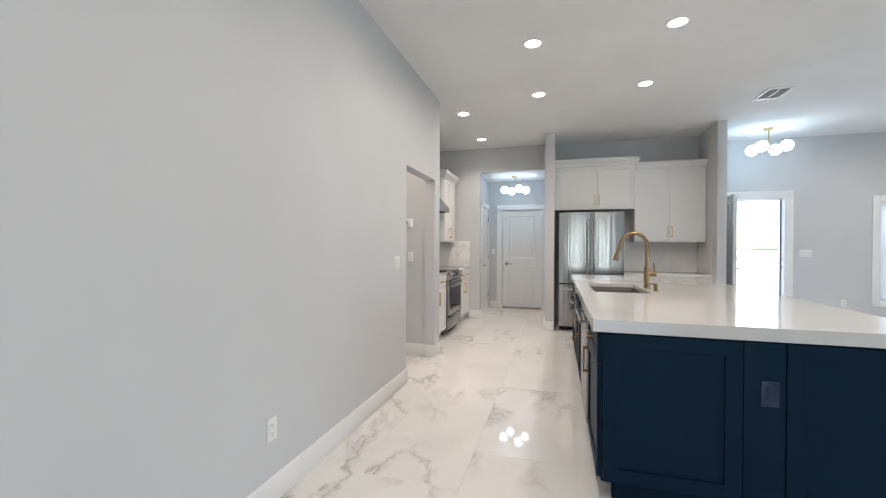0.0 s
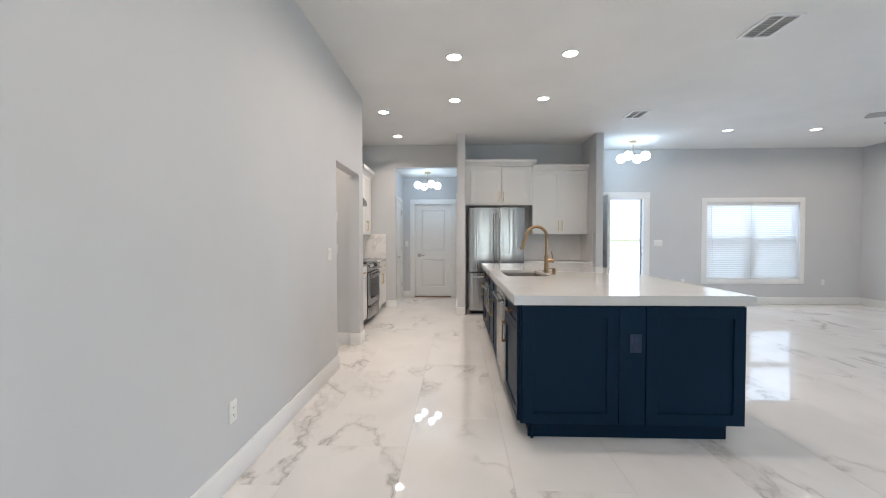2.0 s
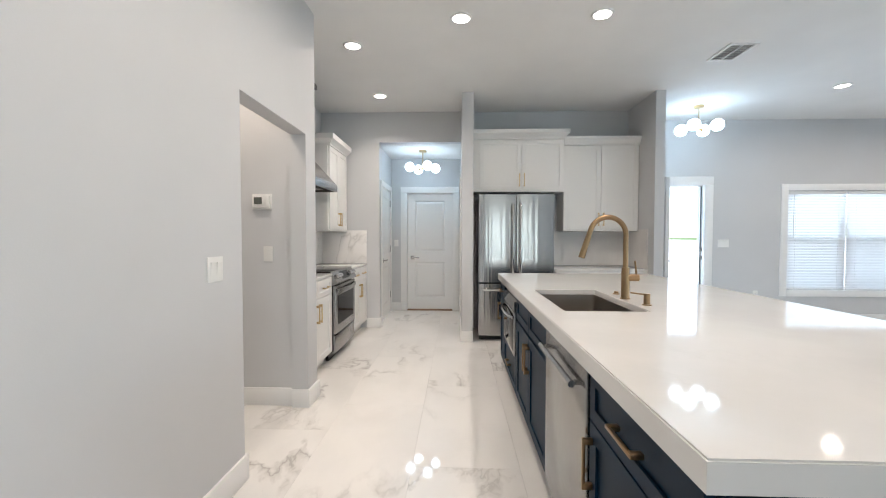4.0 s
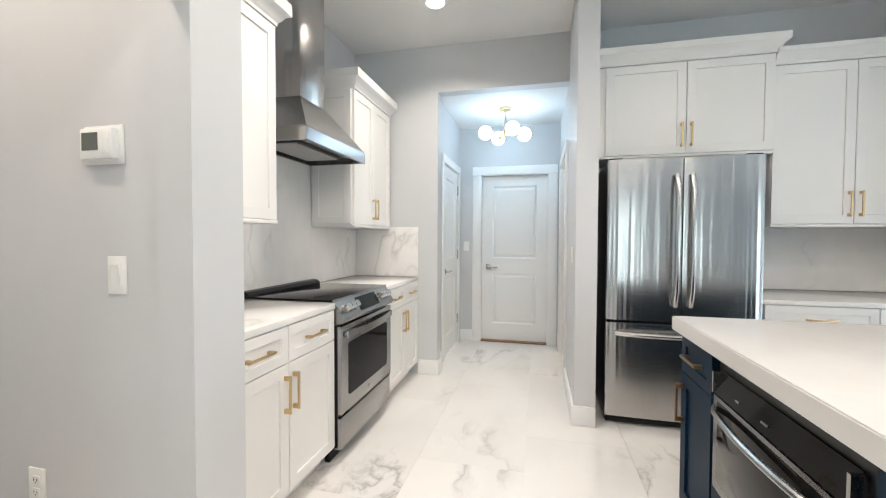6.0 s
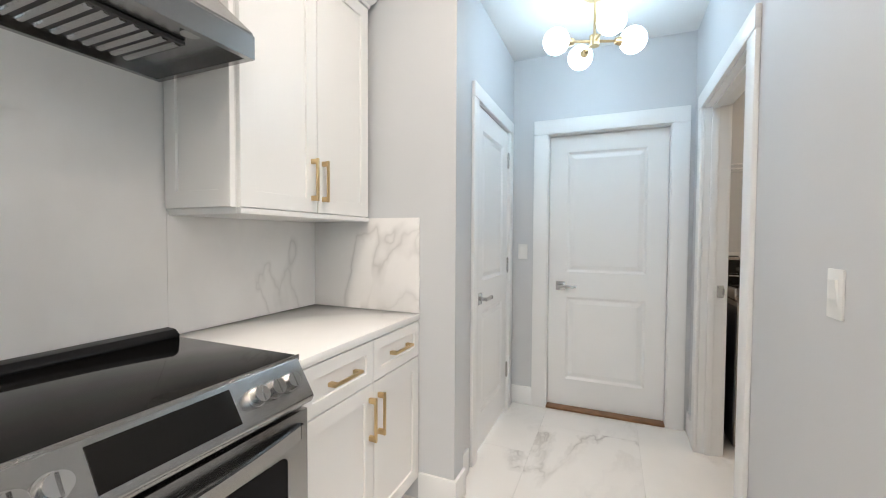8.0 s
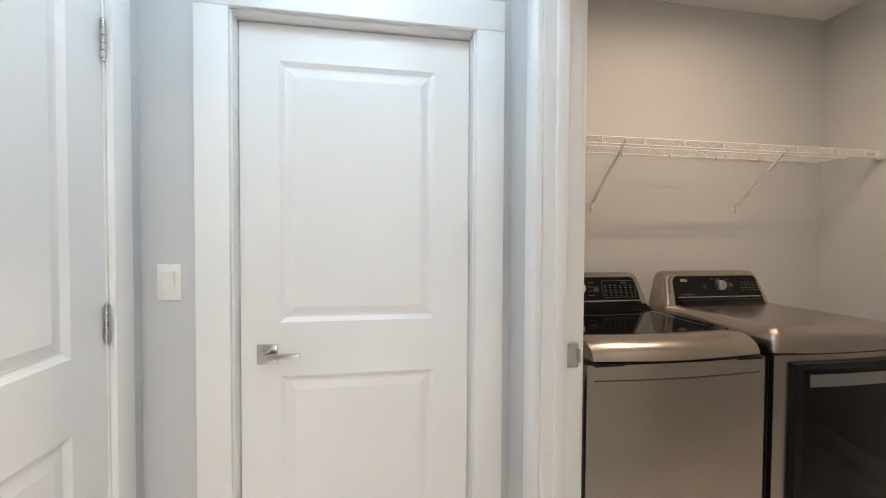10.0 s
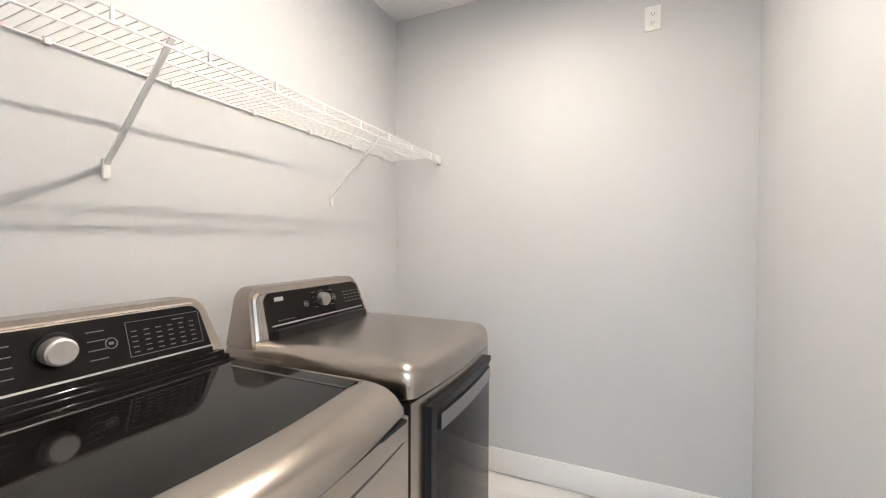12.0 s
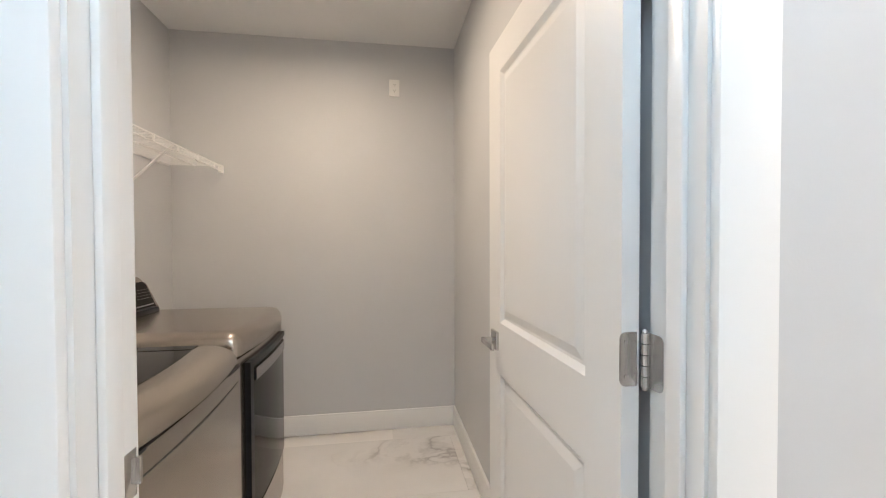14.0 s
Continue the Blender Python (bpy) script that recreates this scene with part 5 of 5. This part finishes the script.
def wire_shelf():
    t = thing("wire_shelf", "white vinyl-coated wire shelf on angled wall brackets", "shelf", pose(0, 0, 0))
    xa, xb, yb, yf, z = LX0 + 0.01, LX1 - 0.035, LY1 - 0.006, LY1 - 0.305, 1.792
    r = 0.0038
    part("front_rail", cyl(bmesh.new(), (xa, yf, z + 0.003), (xb, yf, z + 0.003), r, seg=8), TRIM, t)
    part("lower_front_rail", cyl(bmesh.new(), (xa, yf - 0.002, z - 0.030), (xb, yf - 0.002, z - 0.030), r, seg=8), TRIM, t)
    part("back_rail", cyl(bmesh.new(), (xa, yb, z - 0.005), (xb, yb, z - 0.005), r, seg=8), TRIM, t)
    part("middle_rail", cyl(bmesh.new(), (xa, (yf + yb) / 2, z - 0.005), (xb, (yf + yb) / 2, z - 0.005), r, seg=8), TRIM, t)
    wire = bmesh.new()
    sweep(wire, [(0, yb, z), (0, (yb + yf) / 2, z), (0, yf, z)], 0.0015, 5)
    me = mesh_of("wire", wire, TRIM, 50)
    n = int((xb - xa) / 0.0254)
    for k in range(n + 1):
        o = new("wire", me)
        o.parent = t
        o.location = (xa + k * (xb - xa) / n, 0, 0)
    clip = bmesh.new()
    box(clip, -0.004, yf - 0.006, z - 0.034, 0.004, yf + 0.002, z + 0.006, bevel=0.001)
    mc = mesh_of("spacer_clip", clip, TRIM)
    for k in range(9):
        o = new("spacer_clip", mc)
        o.parent = t
        o.location = (0.70 + k * 0.22, 0, 0)
    for k in range(7):
        part("wall_clip", boxes((0.62 + k * 0.30, yb - 0.012, z - 0.016, 0.634 + k * 0.30, LY1, z + 0.004), bevel=0.002), PLASTIC, t)
    for x in (1.048, 1.975):
        bm = bmesh.new()
        p, q = Vector((x, yf + 0.002, z - 0.003)), Vector((x, LY1 - 0.010, z - 0.285))
        ang = math.atan2(q.y - p.y, p.z - q.z)
        box(bm, -0.007, -0.0035, -(q - p).length, 0.007, 0.0035, 0.0)
        bmesh.ops.transform(bm, matrix=Matrix.Translation(p) @ Matrix.Rotation(ang, 4, "X"), verts=bm.verts[:])
        b = part("bracket", bm, TRIM, t, "white angled support bracket")
        part("bracket_foot", boxes((x - 0.009, LY1 - 0.012, z - 0.325, x + 0.009, LY1, z - 0.272), bevel=0.002), PLASTIC, b)
    part("end_bracket", boxes((LX1 - 0.040, yf - 0.010, z - 0.042, LX1, yf + 0.012, z + 0.008), bevel=0.003), PLASTIC, t)
    return t


wire_shelf()

vb = thing("washer_box", "white recessed washer supply box in the laundry wall", "utility box", pose(0.675, LY1, 1.085))
part("frame", boxes((-0.10, -0.008, -0.08, 0.10, 0, -0.055), (-0.10, -0.008, 0.055, 0.10, 0, 0.08), (-0.10, -0.008, -0.055, -0.075, 0, 0.055), (0.075, -0.008, -0.055, 0.10, 0, 0.055)), PLASTIC, vb)
# No real hollow: a flat dark grey plate paints the shade inside the box.
part("recess_shade", boxes((-0.075, -0.003, -0.055, 0.075, -0.001, 0.055)), LCD_RECESS_GREY, vb)

downlight(1.49, 8.62, HL, 2.4, (1.0, 0.785, 0.56), 172, 0.05)

# ---- window with blinds ----
wt = thing("window_1", "white framed double window with lowered horizontal blinds", "window", pose(0, YF, 0), kind="structure")
cs = 0.095
part("casing", boxes((WX0 - cs, -0.018, WZ0 - cs, WX0, 0, WZ1 + cs), bevel=0.003), TRIM, wt)
part("casing", boxes((WX1, -0.018, WZ0 - cs, WX1 + cs, 0, WZ1 + cs), bevel=0.003), TRIM, wt)
part("casing", boxes((WX0, -0.018, WZ1, WX1, 0, WZ1 + cs), bevel=0.003), TRIM, wt)
part("window_sill", boxes((WX0, -0.022, WZ0 - cs, WX1, 0, WZ0), bevel=0.003), TRIM, wt)
GLASS, gnt, gb = mat_base("window_glass", (1, 1, 1), 0.0)
gb.inputs["Transmission Weight"].default_value = 1.0
gb.inputs["IOR"].default_value = 1.45
wm = (WX0 + WX1) / 2
BLIND, bnt, bb = mat_base("white_vinyl_slat", (0.84, 0.84, 0.83), 0.5)
thin = bnt.nodes.new("ShaderNodeBsdfTranslucent")
thin.inputs["Color"].default_value = (0.80, 0.82, 0.84, 1)
both = bnt.nodes.new("ShaderNodeMixShader")
both.inputs[0].default_value = 0.45
bnt.links.new(bb.outputs[0], both.inputs[1])
bnt.links.new(thin.outputs[0], both.inputs[2])
bnt.links.new(both.outputs[0], bnt.nodes["Material Output"].inputs["Surface"])
for x0, x1 in ((WX0, wm - 0.02), (wm + 0.02, WX1)):
    for z0, z1 in ((WZ0, (WZ0 + WZ1) / 2), ((WZ0 + WZ1) / 2, WZ1)):
        f_ = 0.04
        fr = part("sash", boxes((x0, 0.10, z0, x0 + f_, 0.14, z1), (x1 - f_, 0.10, z0, x1, 0.14, z1), (x0 + f_, 0.10, z0, x1 - f_, 0.14, z0 + f_), (x0 + f_, 0.10, z1 - f_, x1 - f_, 0.14, z1)), TRIM, wt)
        p_ = part("pane", boxes((x0 + f_, 0.117, z0 + f_, x1 - f_, 0.121, z1 - f_)), GLASS, fr)
        p_.visible_shadow = False
part("mullion", boxes((wm - 0.02, 0.09, WZ0, wm + 0.02, 0.14, WZ1)), TRIM, wt)
for x0, x1 in ((WX0 + 0.012, wm - 0.006), (wm + 0.006, WX1 - 0.012)):
    bl = thing("window_blind", "white horizontal slat blind, lowered and half open", "window blind", pose(0, YF, 0), "window blinds")
    part("head_rail", boxes((x0, 0.012, WZ1 - 0.05, x1, 0.062, WZ1 - 0.004), bevel=0.003), TRIM, bl)
    part("bottom_rail", boxes((x0, 0.018, WZ0 + 0.006, x1, 0.058, WZ0 + 0.022), bevel=0.003), TRIM, bl)
    s_ = bmesh.new()
    prism(s_, [(-0.024, -0.011), (-0.008, -0.0005), (0.008, 0.0055), (0.024, 0.008), (0.024, 0.0105), (0.008, 0.008), (-0.008, 0.002), (-0.024, -0.0085)], "x", x0, x1)
    ms = mesh_of("slat", s_, BLIND)
    n = 34
    for k in range(n):
        o = new("slat", ms)
        o.parent = bl
        o.rotation_euler = (radians(30), 0, 0)
        o.location = (0, 0.038, WZ0 + 0.045 + k * (WZ1 - WZ0 - 0.115) / (n - 1))
    for x in (x0 + 0.12, x1 - 0.12):
        part("lift_cord", cyl(bmesh.new(), (x, 0.013, WZ0 + 0.02), (x, 0.013, WZ1 - 0.03), 0.0012, seg=6), TRIM, bl)
part("tilt_wand", cyl(bmesh.new(), (WX0 + 0.10, 0.006, 1.25), (WX0 + 0.10, 0.006, WZ1 - 0.04), 0.004, seg=8), PLASTIC, bl)

# ---- entry door, standing open ----
ft = casing("door_trim_5", FD1 - FD0, 2.06, pose(FD0, YF, 0), "white casing and lining of the entry opening", width=0.11)
jamb(ft, FD1 - FD0, 2.06, 0.15, 0.055)
for z in (0.96, 1.09):
    part("strike_plate", boxes((FD1 - FD0 - 0.0195, 0.02, z - 0.028, FD1 - FD0 - 0.0175, 0.045, z + 0.028)), CHROME, ft)
part("weather_strip", boxes((FD1 - FD0 - 0.040, 0.040, 0, FD1 - FD0 - 0.0305, 0.054, 2.03)), SLOT, ft, "dark weather strip")
fd = thing("door_4", "white panelled entry door standing open into the room", "door", pose(FD0 + 0.025, YF + 0.012, 0.012, 0, 0, -97), kind="structure")
part("leaf", door_leaf_bm(0.89, 2.03, 0.044), TRIM, fd, smooth=None)
lever(fd, 0.82, 0.95, 0.044, -1, 1)
part("deadbolt", cyl(bmesh.new(), (0.82, 0.044, 1.09), (0.82, 0.062, 1.09), 0.028, seg=20), CHROME, fd)

# ---- outside ----
CONCRETE = paint("pale_concrete", (0.50, 0.49, 0.46), 0.85, 0.3, 0.08, 0.8, 60.0)
LAWN = paint("lawn", (0.07, 0.13, 0.03), 0.9, 0.5, 0.4, 3.0, 80.0)
gm = bmesh.new()
bmesh.ops.create_grid(gm, x_segments=2, y_segments=2, size=400, matrix=Matrix.Translation((0, 0, -0.13)))
structure("ground", gm, LAWN, "mown green lawn round the house", "ground")
structure("pavement", boxes((-60, YF + 0.15, -0.125, 90, 390, -0.06)), CONCRETE, "pale concrete driveway before the entry", "pavement")


def hedge(x, y, w, d, h, seed):
    """A clipped shrub of many small leaves round a short stem."""
    rnd = random.Random(seed)
    t = thing("shrub", "leafy green garden shrub beside the drive", "shrub", pose(x, y, -0.13), "garden shrubs")
    part("stem", cyl(bmesh.new(), (0, 0, 0), (0, 0, h * 0.5), 0.05, 0.02, 10), WOOD, t)
    vs, fs = [], []
    for k in range(1400):
        a, b = rnd.uniform(0, 2 * math.pi), rnd.uniform(-0.4, 1)
        q = rnd.uniform(0.55, 1.0)
        c_ = Vector((w * q * math.cos(a) * math.sqrt(max(0, 1 - b * b)), d * q * math.sin(a) * math.sqrt(max(0, 1 - b * b)), h * 0.55 + h * 0.45 * b * q))
        u = Vector((rnd.uniform(-1, 1), rnd.uniform(-1, 1), rnd.uniform(-1, 1))).normalized() * 0.07
        v = u.orthogonal().normalized() * 0.035
        i = len(vs)
        vs += [tuple(c_ - u), tuple(c_ + v), tuple(c_ + u), tuple(c_ - v)]
        fs.append((i, i + 1, i + 2, i + 3))
    me = bpy.data.meshes.new("foliage")
    me.from_pydata(vs, [], fs)
    me.materials.append(LEAF)
    o = new("foliage", me)
    o.parent = t
    tagged(o, kind="stuff")
    return t


LEAF = paint("leaf_green", (0.06, 0.12, 0.03), 0.5, 0.1, 0.4, 6.0)
for k, (x, y) in enumerate(((15.5, 14.0), (17.5, 15.0), (20.0, 17.0), (24.0, 27.0), (29, 27))):
    hedge(x, y, 1.3 + 0.2 * k, 1.0, 1.5 + 0.2 * k, k)

# ---- floor tiles ----
TW, TL, JT = 0.60, 1.20, 0.0004


@functools.lru_cache(None)
def tile_mesh(w, l):
    bm = bmesh.new()
    box(bm, JT, JT, -0.0058, w - JT, l - JT, 0.0)
    edges = [e for e in bm.edges if all(v.co.z > -0.001 for v in e.verts)]
    bmesh.ops.bevel(bm, geom=edges, offset=0.0003, segments=1, affect="EDGES")
    return mesh_of("tile", bm, TILE)


floor_ob = bpy.data.objects["floor"]
for i in range(-6, 15):
    for j in range(-5, 9):
        x, y = -0.57 + i * TW, j * TL + 0.18 + (TL / 3) * (i % 3)
        far = LY1 + 0.06 if XH - 0.1 < x + TW / 2 < LX1 + 0.05 else YF + 0.08
        x0, x1, y0, y1 = max(x, -3.36), min(x + TW, XE + 0.06), max(y, YB - 0.06), min(y + TL, far)
        if x1 - x0 < 0.02 or y1 - y0 < 0.02:
            continue
        o = new("tile", tile_mesh(round(x1 - x0, 4), round(y1 - y0, 4)))
        o.parent = floor_ob
        o.location = (x0, y0, 0.0)
